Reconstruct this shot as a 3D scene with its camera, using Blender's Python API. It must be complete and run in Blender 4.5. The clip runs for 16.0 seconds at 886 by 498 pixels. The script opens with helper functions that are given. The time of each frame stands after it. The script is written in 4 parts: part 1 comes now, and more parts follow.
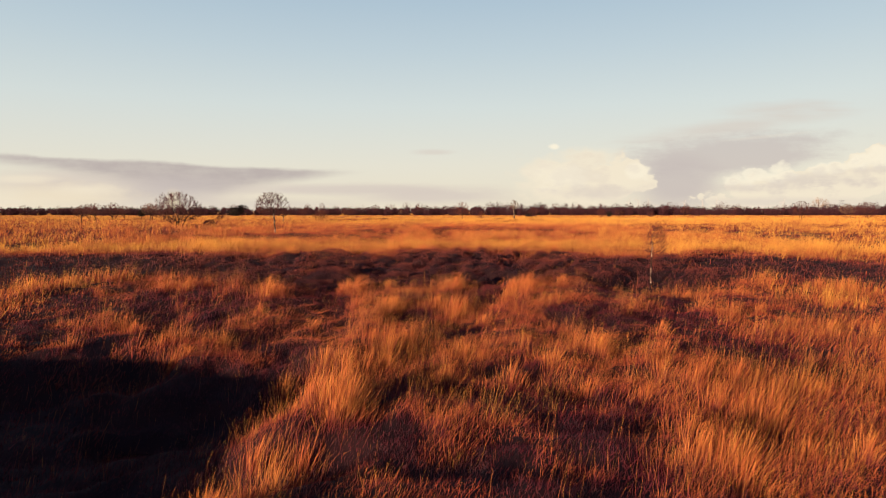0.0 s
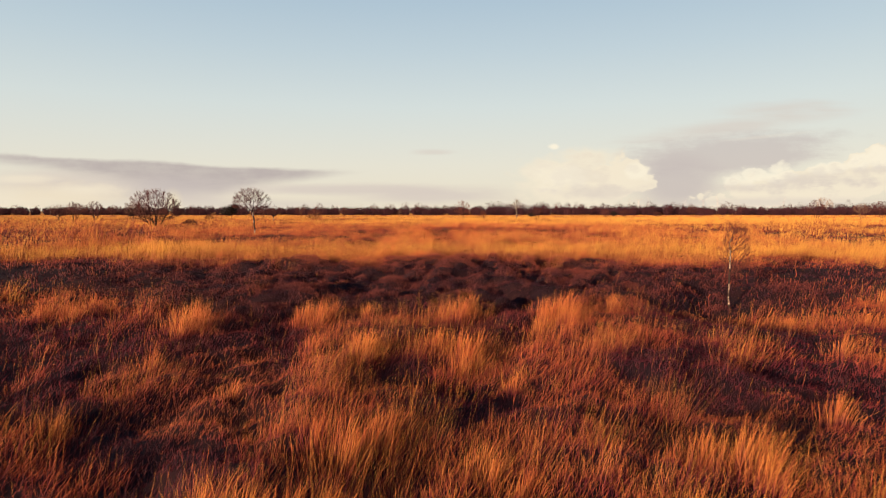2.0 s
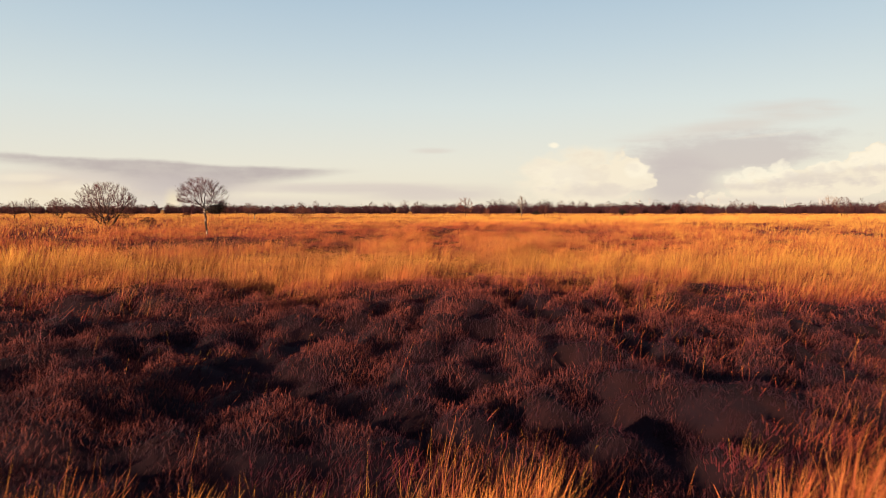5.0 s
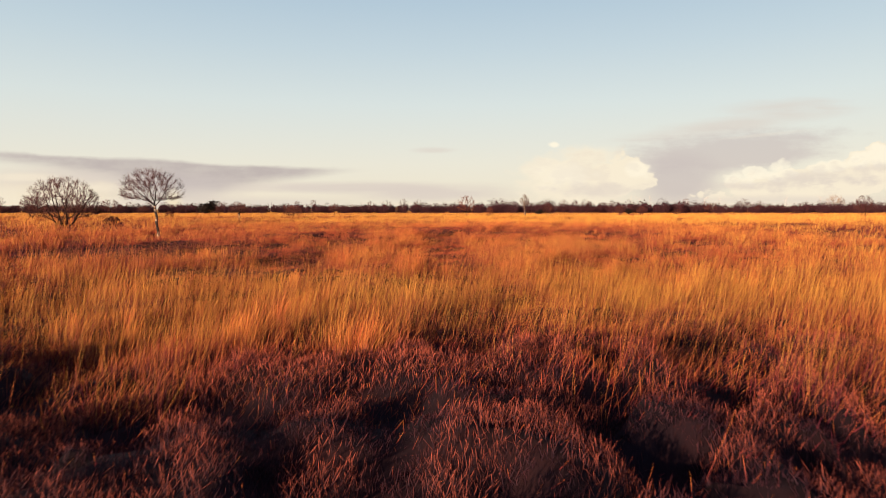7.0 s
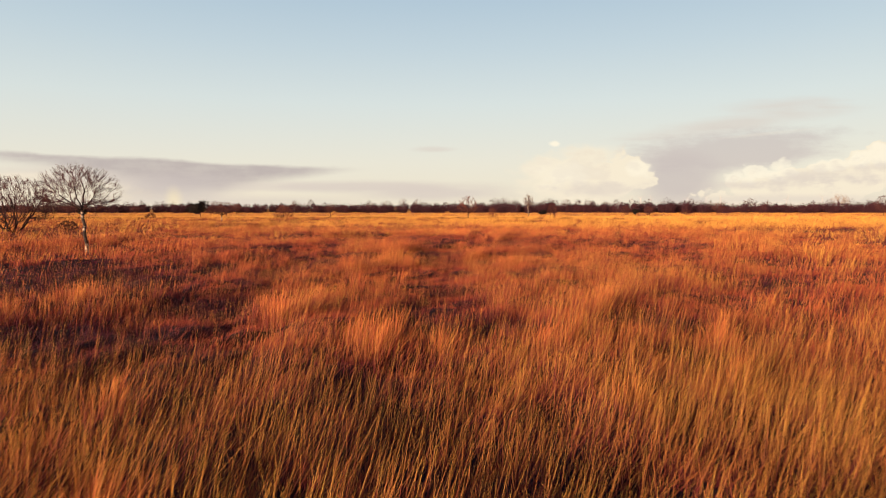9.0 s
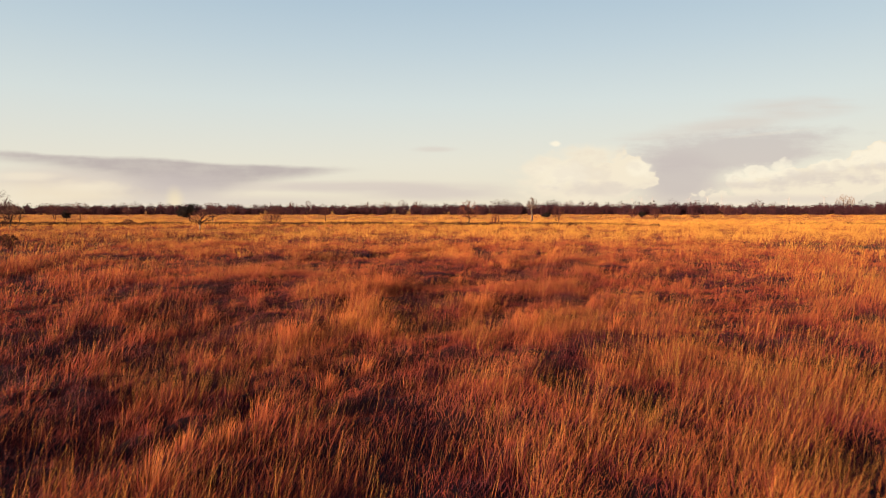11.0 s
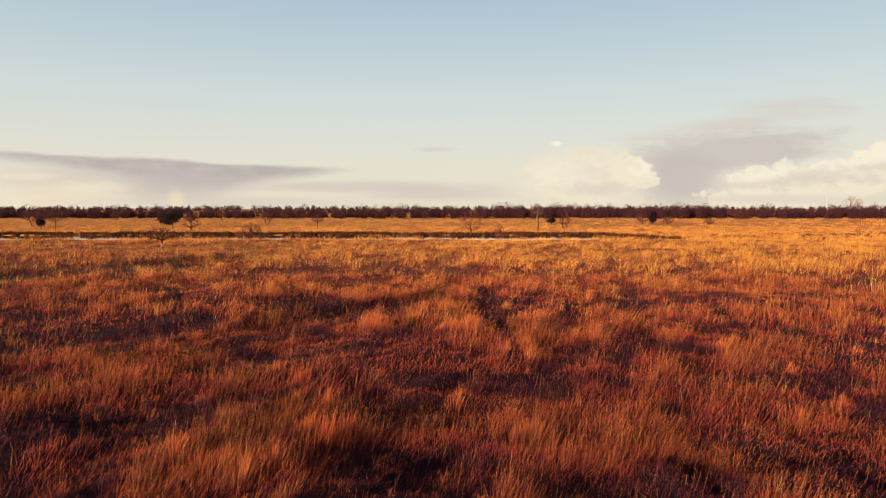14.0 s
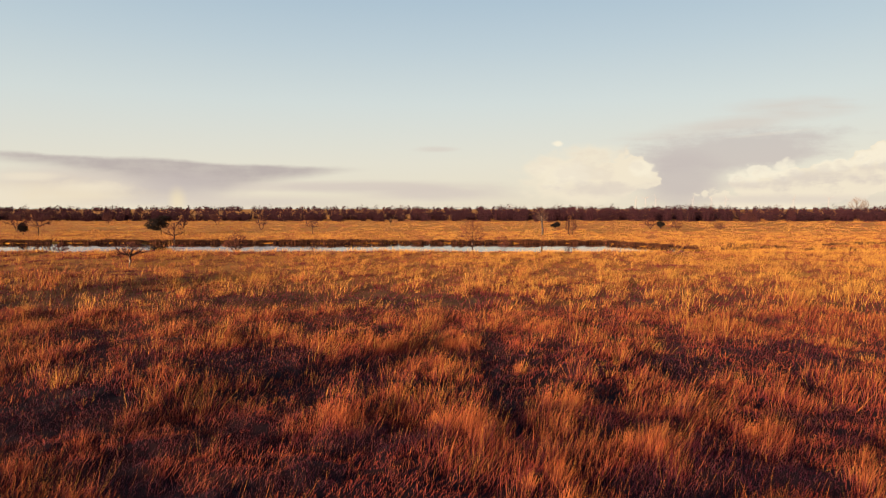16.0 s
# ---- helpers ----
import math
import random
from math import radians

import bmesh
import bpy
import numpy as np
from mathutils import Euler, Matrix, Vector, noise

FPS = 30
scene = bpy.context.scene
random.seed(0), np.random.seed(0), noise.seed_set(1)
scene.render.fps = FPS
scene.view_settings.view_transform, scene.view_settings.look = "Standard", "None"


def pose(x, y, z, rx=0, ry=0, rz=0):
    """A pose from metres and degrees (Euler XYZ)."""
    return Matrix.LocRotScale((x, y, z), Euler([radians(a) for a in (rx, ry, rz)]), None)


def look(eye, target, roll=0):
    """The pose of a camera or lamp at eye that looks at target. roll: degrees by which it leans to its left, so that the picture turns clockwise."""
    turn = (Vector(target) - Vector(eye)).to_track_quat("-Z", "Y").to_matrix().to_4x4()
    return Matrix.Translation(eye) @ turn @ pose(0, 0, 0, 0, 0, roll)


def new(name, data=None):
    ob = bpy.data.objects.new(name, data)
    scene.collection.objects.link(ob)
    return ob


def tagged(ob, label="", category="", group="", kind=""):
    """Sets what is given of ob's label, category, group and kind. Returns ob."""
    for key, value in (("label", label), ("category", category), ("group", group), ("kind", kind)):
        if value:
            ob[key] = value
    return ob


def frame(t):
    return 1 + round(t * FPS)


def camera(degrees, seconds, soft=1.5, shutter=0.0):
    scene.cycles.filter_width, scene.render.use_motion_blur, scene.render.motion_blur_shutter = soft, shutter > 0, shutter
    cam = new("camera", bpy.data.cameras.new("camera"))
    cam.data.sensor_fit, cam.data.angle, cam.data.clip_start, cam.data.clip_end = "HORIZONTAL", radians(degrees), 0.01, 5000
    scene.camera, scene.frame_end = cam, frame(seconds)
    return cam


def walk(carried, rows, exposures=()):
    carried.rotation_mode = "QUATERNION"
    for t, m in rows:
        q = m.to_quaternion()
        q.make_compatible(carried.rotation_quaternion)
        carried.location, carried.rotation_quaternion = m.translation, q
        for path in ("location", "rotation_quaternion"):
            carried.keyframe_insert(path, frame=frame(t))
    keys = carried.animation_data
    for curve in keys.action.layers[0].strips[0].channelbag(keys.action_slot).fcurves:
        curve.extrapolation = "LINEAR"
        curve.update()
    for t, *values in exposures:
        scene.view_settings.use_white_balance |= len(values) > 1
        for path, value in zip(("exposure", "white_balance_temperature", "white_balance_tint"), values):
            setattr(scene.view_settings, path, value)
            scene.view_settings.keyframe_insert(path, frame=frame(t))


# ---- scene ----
cam = camera(70.0, 16.0, soft=1.0, shutter=0.2)
PATH = [
    (0.0, 0.000, -0.000, 2.925, 86.57, 0, 0.00),
    (0.5, -0.016, 1.951, 2.910, 86.57, 0, -0.00),
    (1.0, -0.035, 3.916, 2.880, 86.57, 0, -0.01),
    (1.5, -0.057, 5.913, 2.824, 86.57, 0, -0.01),
    (2.0, -0.083, 7.960, 2.754, 86.57, 0, -0.02),
    (2.5, -0.107, 10.060, 2.680, 86.57, 0, -0.02),
    (3.0, -0.123, 12.207, 2.640, 86.57, 0, -0.03),
    (3.5, -0.129, 14.385, 2.636, 86.54, 0, -0.03),
    (4.0, -0.128, 16.573, 2.628, 86.50, 0, -0.03),
    (6.5, -0.143, 27.617, 2.357, 86.42, 0, -0.01),
    (7.0, -0.127, 29.701, 2.403, 86.40, 0, -0.01),
    (7.5, -0.107, 31.768, 2.470, 86.38, 0, -0.00),
    (8.0, -0.079, 33.828, 2.556, 86.36, 0, 0.00),
    (8.5, -0.038, 35.888, 2.662, 86.34, 0, 0.02),
    (9.0, 0.022, 37.956, 2.798, 86.32, 0, 0.04),
    (9.5, 0.097, 40.038, 2.982, 86.32, 0, 0.06),
    (10.0, 0.177, 42.126, 3.192, 86.32, 0, 0.08),
    (12.5, 0.503, 52.519, 4.918, 86.32, 0, 0.15),
    (13.0, 0.554, 54.415, 5.193, 86.32, 0, 0.17),
    (13.5, 0.604, 56.305, 5.457, 86.32, 0, 0.19),
    (14.0, 0.654, 58.203, 5.703, 86.32, 0, 0.20),
    (14.5, 0.705, 60.128, 5.979, 86.32, 0, 0.23),
    (15.0, 0.759, 62.081, 6.291, 86.32, 0, 0.26),
    (15.5, 0.823, 64.055, 6.666, 86.32, 0, 0.28),
    (16.0, 0.893, 66.024, 7.053, 86.32, 0, 0.31),
]
EXPOSURES = ((0.0, 1.34, 6650, 12.5), (4.0, 1.38, 6650, 12.5), (7.0, 1.42, 6650, 12.5), (9.5, 1.40, 6650, 12.5), (12.5, 1.34, 6650, 12.5), (16.0, 1.32, 6650, 12.5))
walk(cam, [(r[0], pose(*r[1:])) for r in PATH], exposures=EXPOSURES)

# ---------------------------------------------------------------- light
SUN_AZ = 39.0      # heading in which the sunlight travels, degrees to the right of +y
SUN_EL = 7.3
scene.view_settings.exposure = 1.3

sun_data = bpy.data.lights.new("sun", "SUN")
sun_data.energy, sun_data.angle, sun_data.color = 5.0, radians(0.6), (1.0, 0.65, 0.40)
sun = new("sun", sun_data)
sun.matrix_world = look((-60, -150, 60), (-60 + math.sin(radians(SUN_AZ)) * math.cos(radians(SUN_EL)),
                                          -150 + math.cos(radians(SUN_AZ)) * math.cos(radians(SUN_EL)),
                                          60 - math.sin(radians(SUN_EL))))


class Nodes:
    """Short hand for building a node tree."""

    def __init__(self, tree):
        self.tree = tree
        tree.nodes.clear()

    def add(self, kind, **settings):
        node = self.tree.nodes.new(kind)
        for key, value in settings.items():
            if key == "operation":
                node.operation = value
            elif key == "data_type":
                node.data_type = value
            elif key == "blend_type":
                node.blend_type = value
            elif key == "attribute_name":
                node.attribute_name = value
        return node

    def link(self, a, b):
        self.tree.links.new(a, b)

    def put(self, value, socket):
        if isinstance(value, bpy.types.NodeSocket):
            self.link(value, socket)
        else:
            socket.default_value = value

    def math(self, op, a, b=0.0, c=0.0):
        node = self.add("ShaderNodeMath", operation=op)
        for v, s in zip((a, b, c), node.inputs):
            self.put(v, s)
        return node.outputs[0]

    def mix(self, fac, a, b, blend="MIX"):
        node = self.add("ShaderNodeMix", data_type="RGBA", blend_type=blend)
        self.put(fac, node.inputs[0])
        for v, s in ((a, node.inputs[6]), (b, node.inputs[7])):
            self.put((*v, 1) if isinstance(v, tuple) and len(v) == 3 else v, s)
        return node.outputs[2]

    def smooth(self, x, lo, hi, a=0.0, b=1.0):
        node = self.add("ShaderNodeMapRange")
        node.interpolation_type = "SMOOTHSTEP"
        for v, s in zip((x, lo, hi, a, b), node.inputs):
            self.put(v, s)
        return node.outputs[0]

    def noise(self, vector, scale, detail=4.0, rough=0.55, dims="3D"):
        node = self.add("ShaderNodeTexNoise")
        node.noise_dimensions = dims
        if vector is not None:
            self.link(vector, node.inputs["Vector"])
        node.inputs["Scale"].default_value = scale
        node.inputs["Detail"].default_value = detail
        node.inputs["Roughness"].default_value = rough
        return node.outputs[0]

    def ramp(self, fac, stops):
        node = self.add("ShaderNodeValToRGB")
        self.put(fac, node.inputs[0])
        el = node.color_ramp.elements
        while len(el) < len(stops):
            el.new(0.5)
        for e, (p, col) in zip(el, stops):
            e.position, e.color = p, (*col, 1)
        return node.outputs[0]


def build_sky():
    world = bpy.data.worlds.new("sky")
    scene.world = world
    world.use_nodes = True
    n = Nodes(world.node_tree)
    coord = n.add("ShaderNodeTexCoord").outputs["Generated"]
    sep = n.add("ShaderNodeSeparateXYZ")
    n.link(coord, sep.inputs[0])
    X, Y, Z = sep.outputs
    clear = n.ramp(Z, [(0.0, (0.80, 0.74, 0.59)), (0.07, (0.76, 0.75, 0.65)), (0.16, (0.64, 0.72, 0.71)),
                       (0.24, (0.51, 0.63, 0.69)), (0.32, (0.40, 0.54, 0.65)), (0.50, (0.15, 0.18, 0.31)),
                       (1.0, (0.05, 0.045, 0.12))])
    sky = n.add("ShaderNodeTexSky")
    sky.sky_type, sky.sun_disc = "NISHITA", False
    sky.sun_elevation, sky.sun_rotation = radians(SUN_EL), radians(SUN_AZ + 180)
    scaled = n.mix(1.0, sky.outputs[0], (0.10, 0.10, 0.10), "MULTIPLY")
    col = n.mix(0.10, clear, scaled)
    # tangent-plane coordinates ahead: u to the right, v up
    depth = n.math("MAXIMUM", n.math("ABSOLUTE", Y), 0.08)
    u = n.math("DIVIDE", X, depth)
    v = n.math("DIVIDE", Z, depth)
    comb = n.add("ShaderNodeCombineXYZ")
    n.put(u, comb.inputs[0])
    n.put(n.math("MULTIPLY", v, 2.2), comb.inputs[1])
    flat = comb.outputs[0]
    big = n.math("SUBTRACT", n.noise(flat, 9.0, 5.0, 0.6), 0.5)
    fine = n.math("SUBTRACT", n.noise(flat, 30.0, 6.0, 0.62), 0.5)
    comb2 = n.add("ShaderNodeCombineXYZ")
    n.put(u, comb2.inputs[0])
    n.put(n.math("MULTIPLY", v, 9.0), comb2.inputs[1])
    streak = n.math("SUBTRACT", n.noise(comb2.outputs[0], 5.0, 4.0, 0.55), 0.5)

    comb3 = n.add("ShaderNodeCombineXYZ")
    n.put(n.math("MULTIPLY_ADD", fine, 0.02, u), comb3.inputs[0])
    n.put(n.math("MULTIPLY_ADD", v, 1.3, n.math("MULTIPLY", fine, 0.02)), comb3.inputs[1])

    def puffs(scale):
        cells = n.add("ShaderNodeTexVoronoi")
        cells.voronoi_dimensions = "2D"
        n.link(comb3.outputs[0], cells.inputs["Vector"])
        cells.inputs["Scale"].default_value = scale
        return n.math("SUBTRACT", cells.outputs["Distance"], 0.42)

    bulge = n.math("MULTIPLY_ADD", puffs(75.0), 0.35, puffs(30.0))

    def cloud(under, cu, cv, ru, rv, colour, strength, soft=0.5, ragged=0.6, puffy=0.0, streaky=0.0, tilt=0.0, billow=0.0):
        du = n.math("SUBTRACT", u, cu)
        dv = n.math("SUBTRACT", n.math("SUBTRACT", v, cv), n.math("MULTIPLY", du, tilt))
        du = n.math("DIVIDE", du, ru)
        dv = n.math("DIVIDE", dv, rv)
        r = n.math("SQRT", n.math("ADD", n.math("MULTIPLY", du, du), n.math("MULTIPLY", dv, dv)))
        r = n.math("MULTIPLY_ADD", big, ragged, r)
        if puffy:
            r = n.math("MULTIPLY_ADD", fine, puffy, r)
        if streaky:
            r = n.math("MULTIPLY_ADD", streak, streaky, r)
        if billow:
            r = n.math("MULTIPLY_ADD", bulge, billow, r)
        mask = n.smooth(r, 1.0 - soft, 1.0, strength, 0.0)
        return n.mix(mask, under, colour)

    DUSK, GREY, MAUVE, CREAM, WHITE = (0.465, 0.420, 0.398), (0.52, 0.472, 0.450), (0.62, 0.56, 0.50), (0.83, 0.755, 0.59), (0.90, 0.845, 0.675)
    # low bank on the one side: a flat wedge that thins to a point
    col = cloud(col, -0.62, 0.022, 0.50, 0.050, CREAM, 0.55, 0.7, 0.5)
    col = cloud(col, -0.52, 0.045, 0.34, 0.034, MAUVE, 0.65, 0.8, 0.5, streaky=0.4)
    vv = n.math("MULTIPLY_ADD", streak, 0.016, n.math("MULTIPLY_ADD", big, 0.012, v))
    past = n.math("ADD", u, 0.33)
    top = n.math("MULTIPLY_ADD", past, -0.048, 0.0724)
    low = n.math("MAXIMUM", n.math("MULTIPLY_ADD", past, 0.165, 0.0375), n.math("MULTIPLY_ADD", past, -0.14, 0.030))
    under = n.smooth(n.math("SUBTRACT", top, vv), -0.002, 0.006)
    over = n.smooth(n.math("SUBTRACT", vv, low), -0.014, 0.010)
    ahead = n.smooth(Y, 0.0, 0.2)
    col = n.mix(n.math("MULTIPLY", n.math("MULTIPLY", n.math("MULTIPLY", under, over), ahead), n.smooth(n.math("ADD", fine, streak), -0.35, 0.25, 0.72, 1.0)), col, DUSK)
    col = cloud(col, -0.43, 0.034, 0.15, 0.034, GREY, 0.75, 0.85, 0.5, streaky=0.4)
    col = cloud(col, -0.36, 0.010, 0.34, 0.016, MAUVE, 0.6, 0.8, 0.4, streaky=0.6)
    col = cloud(col, -0.60, 0.045, 0.12, 0.018, MAUVE, 0.45, 0.9, 0.5, streaky=0.9)
    col = cloud(col, -0.12, 0.034, 0.27, 0.013, MAUVE, 0.8, 0.8, 0.4, streaky=0.9)
    col = cloud(col, -0.02, 0.024, 0.18, 0.016, MAUVE, 0.8, 0.8, 0.4, streaky=0.9)
    col = cloud(col, -0.015, 0.092, 0.045, 0.007, MAUVE, 0.5, 0.9, 0.4, streaky=0.8)
    # cream breaks under the bank
    col = cloud(col, -0.60, 0.026, 0.17, 0.030, (0.80, 0.70, 0.51), 0.5, 0.9, 0.6, puffy=0.8, streaky=0.6)
    col = cloud(col, -0.66, 0.050, 0.07, 0.010, CREAM, 0.6, 0.8, 0.7, streaky=1.0)
    col = cloud(col, -0.56, 0.034, 0.10, 0.014, CREAM, 0.65, 0.9, 0.7, puffy=0.6, streaky=0.8)
    # grey shelf and plume above the lit cumulus on the other side
    col = cloud(col, 0.53, 0.160, 0.13, 0.016, MAUVE, 0.55, 0.9, 0.6, streaky=1.2, tilt=0.05)
    col = cloud(col, 0.46, 0.132, 0.24, 0.020, MAUVE, 0.60, 0.9, 0.5, streaky=1.0, tilt=0.14)
    col = cloud(col, 0.45, 0.090, 0.23, 0.040, GREY, 0.72, 0.6, 0.5, puffy=0.5, streaky=0.7, tilt=0.08)
    col = cloud(col, 0.37, 0.045, 0.09, 0.060, GREY, 0.80, 0.7, 0.4)
    col = cloud(col, 0.50, 0.116, 0.10, 0.004, WHITE, 0.15, 0.9, 0.5, streaky=1.4, tilt=0.10)
    # lit cumulus, near and broad
    col = cloud(col, 0.215, 0.048, 0.115, 0.056, CREAM, 0.85, 0.5, 0.5, puffy=0.5, billow=0.3)
    col = cloud(col, 0.235, 0.085, 0.065, 0.020, CREAM, 0.6, 0.8, 0.5, puffy=0.6)
    col = cloud(col, 0.175, 0.101, 0.012, 0.006, WHITE, 0.9, 0.7, 0.3, puffy=1.2)
    col = cloud(col, 0.280, 0.052, 0.058, 0.034, CREAM, 0.92, 0.14, 0.3, puffy=0.3, billow=0.55)
    col = cloud(col, 0.308, 0.062, 0.030, 0.018, WHITE, 0.6, 0.6, 0.3, puffy=0.4, billow=0.6)
    col = cloud(col, 0.185, 0.055, 0.060, 0.030, WHITE, 0.6, 0.9, 0.6, puffy=0.8, billow=0.8)
    col = cloud(col, 0.590, 0.038, 0.188, 0.036, CREAM, 0.92, 0.12, 0.3, puffy=0.3, billow=0.55, tilt=0.13)
    col = cloud(col, 0.710, 0.072, 0.100, 0.036, CREAM, 0.92, 0.10, 0.3, puffy=0.4, billow=0.6, tilt=0.10)
    col = cloud(col, 0.500, 0.056, 0.070, 0.016, WHITE, 0.7, 0.5, 0.4, puffy=0.6, billow=1.3, tilt=0.1)
    col = cloud(col, 0.610, 0.068, 0.060, 0.014, WHITE, 0.6, 0.6, 0.4, puffy=0.6, billow=1.4, tilt=0.1)
    col = cloud(col, 0.690, 0.084, 0.060, 0.018, WHITE, 0.7, 0.6, 0.4, puffy=0.6, billow=1.3)
    col = cloud(col, 0.47, 0.036, 0.10, 0.012, MAUVE, 0.55, 0.9, 0.5, puffy=0.9, streaky=0.8, billow=0.5)
    col = cloud(col, 0.62, 0.048, 0.12, 0.013, MAUVE, 0.55, 0.9, 0.5, puffy=0.9, streaky=0.8, billow=0.6)
    col = cloud(col, 0.68, 0.064, 0.06, 0.008, MAUVE, 0.40, 0.9, 0.5, puffy=0.9, billow=0.8)
    col = cloud(col, 0.25, 0.030, 0.10, 0.016, MAUVE, 0.50, 0.9, 0.8, puffy=1.2, streaky=0.6, billow=0.4)
    col = cloud(col, 0.60, 0.050, 0.16, 0.024, MAUVE, 0.35, 0.9, 0.9, puffy=3.0, billow=1.0, tilt=0.1)
    col = cloud(col, 0.22, 0.060, 0.09, 0.034, MAUVE, 0.25, 0.9, 0.9, puffy=3.0, billow=1.0)
    col = cloud(col, 0.55, 0.014, 0.30, 0.012, MAUVE, 0.50, 0.9, 0.4, streaky=0.9)
    # the foot of a faint rainbow
    col = cloud(col, -0.425, 0.012, 0.020, 0.030, (0.93, 0.80, 0.47), 0.45, 0.95, 0.2)
    bg = n.add("ShaderNodeBackground")
    n.put(col, bg.inputs[0])
    bg.inputs[1].default_value = 0.42
    out = n.add("ShaderNodeOutputWorld")
    n.link(bg.outputs[0], out.inputs[0])


build_sky()


# ---------------------------------------------------------------- materials
def material(name, build, rough=0.85, bump=0.0, bump_scale=60.0, spec=0.2, thin=0.0):
    m = bpy.data.materials.new(name)
    m.use_nodes = True
    n = Nodes(m.node_tree)
    pos = n.add("ShaderNodeNewGeometry").outputs["Position"]
    bsdf = n.add("ShaderNodeBsdfPrincipled")
    colour = build(n, pos)
    n.put(colour, bsdf.inputs["Base Color"])
    bsdf.inputs["Roughness"].default_value = rough
    bsdf.inputs["Specular IOR Level"].default_value = spec
    if bump:
        b = n.add("ShaderNodeBump")
        b.inputs["Strength"].default_value = bump
        n.put(n.noise(pos, bump_scale, 5.0), b.inputs["Height"])
        n.link(b.outputs[0], bsdf.inputs["Normal"])
    shader = bsdf.outputs[0]
    if thin:
        through_leaf = n.add("ShaderNodeBsdfTranslucent")
        n.put(n.mix(1.0, colour, (1.0, 0.72, 0.45), "MULTIPLY"), through_leaf.inputs[0])
        both = n.add("ShaderNodeMixShader")
        both.inputs[0].default_value = thin
        n.link(shader, both.inputs[1])
        n.link(through_leaf.outputs[0], both.inputs[2])
        shader = both.outputs[0]
    out = n.add("ShaderNodeOutputMaterial")
    n.link(shader, out.inputs[0])
    return m


def attribute(n, name):
    return n.add("ShaderNodeAttribute", attribute_name=name).outputs["Fac"]


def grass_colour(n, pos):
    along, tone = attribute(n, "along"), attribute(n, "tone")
    # red-purple leaf bases, darkened further to stand for shade low in the sward
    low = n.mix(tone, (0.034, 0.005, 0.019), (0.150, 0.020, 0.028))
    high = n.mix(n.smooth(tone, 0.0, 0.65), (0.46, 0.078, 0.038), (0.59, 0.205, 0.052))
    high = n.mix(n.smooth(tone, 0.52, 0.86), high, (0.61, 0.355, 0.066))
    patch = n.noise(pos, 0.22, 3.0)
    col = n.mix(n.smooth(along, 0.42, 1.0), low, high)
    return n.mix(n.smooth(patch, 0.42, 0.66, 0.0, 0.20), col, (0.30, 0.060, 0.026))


def heather_colour(n, pos):
    along, tone = attribute(n, "along"), attribute(n, "tone")
    # sprig feet near black: the shade between cushions is in the colour
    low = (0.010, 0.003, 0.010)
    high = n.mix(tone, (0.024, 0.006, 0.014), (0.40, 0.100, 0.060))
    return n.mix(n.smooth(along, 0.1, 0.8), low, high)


def ground_colour(n, pos):
    # near ground is peat, its near-black purple holding the shade between plants
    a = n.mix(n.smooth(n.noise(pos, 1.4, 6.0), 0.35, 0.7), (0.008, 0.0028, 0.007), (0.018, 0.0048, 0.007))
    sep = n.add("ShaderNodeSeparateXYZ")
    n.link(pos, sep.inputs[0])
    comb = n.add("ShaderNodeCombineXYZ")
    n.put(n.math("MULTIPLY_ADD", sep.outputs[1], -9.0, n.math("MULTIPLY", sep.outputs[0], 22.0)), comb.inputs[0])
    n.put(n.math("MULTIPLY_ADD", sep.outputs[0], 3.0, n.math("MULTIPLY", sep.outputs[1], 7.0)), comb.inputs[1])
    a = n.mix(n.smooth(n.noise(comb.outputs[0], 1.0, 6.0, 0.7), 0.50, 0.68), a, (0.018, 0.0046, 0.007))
    straw = n.mix(n.noise(pos, 14.0, 5.0), (0.46, 0.19, 0.022), (0.62, 0.33, 0.040))
    far = n.mix(n.smooth(n.noise(pos, 0.05, 5.0), 0.35, 0.7, 0.0, 0.6), straw, (0.42, 0.17, 0.025))
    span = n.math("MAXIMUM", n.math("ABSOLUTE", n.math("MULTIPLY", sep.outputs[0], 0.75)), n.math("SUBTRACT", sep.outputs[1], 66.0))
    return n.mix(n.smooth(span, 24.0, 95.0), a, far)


def bark_birch(n, pos):
    sep = n.add("ShaderNodeSeparateXYZ")
    n.link(pos, sep.inputs[0])
    comb = n.add("ShaderNodeCombineXYZ")
    for k, f in enumerate((3.0, 3.0, 11.0)):
        n.put(n.math("MULTIPLY", sep.outputs[k], f), comb.inputs[k])
    marks = n.math("MULTIPLY_ADD", n.noise(pos, 4.5, 2.0), 0.7, n.math("MULTIPLY", n.noise(comb.outputs[0], 1.0, 5.0, 0.65), 0.45))
    return n.mix(n.smooth(marks, 0.42, 0.60), (0.34, 0.270, 0.22), (0.018, 0.010, 0.009))


def plain(a, b, scale, lo=0.35, hi=0.65):
    return lambda n, pos: n.mix(n.smooth(n.noise(pos, scale, 5.0), lo, hi), a, b)


def toned(a, b):
    return lambda n, pos: n.mix(attribute(n, "tone"), a, b)


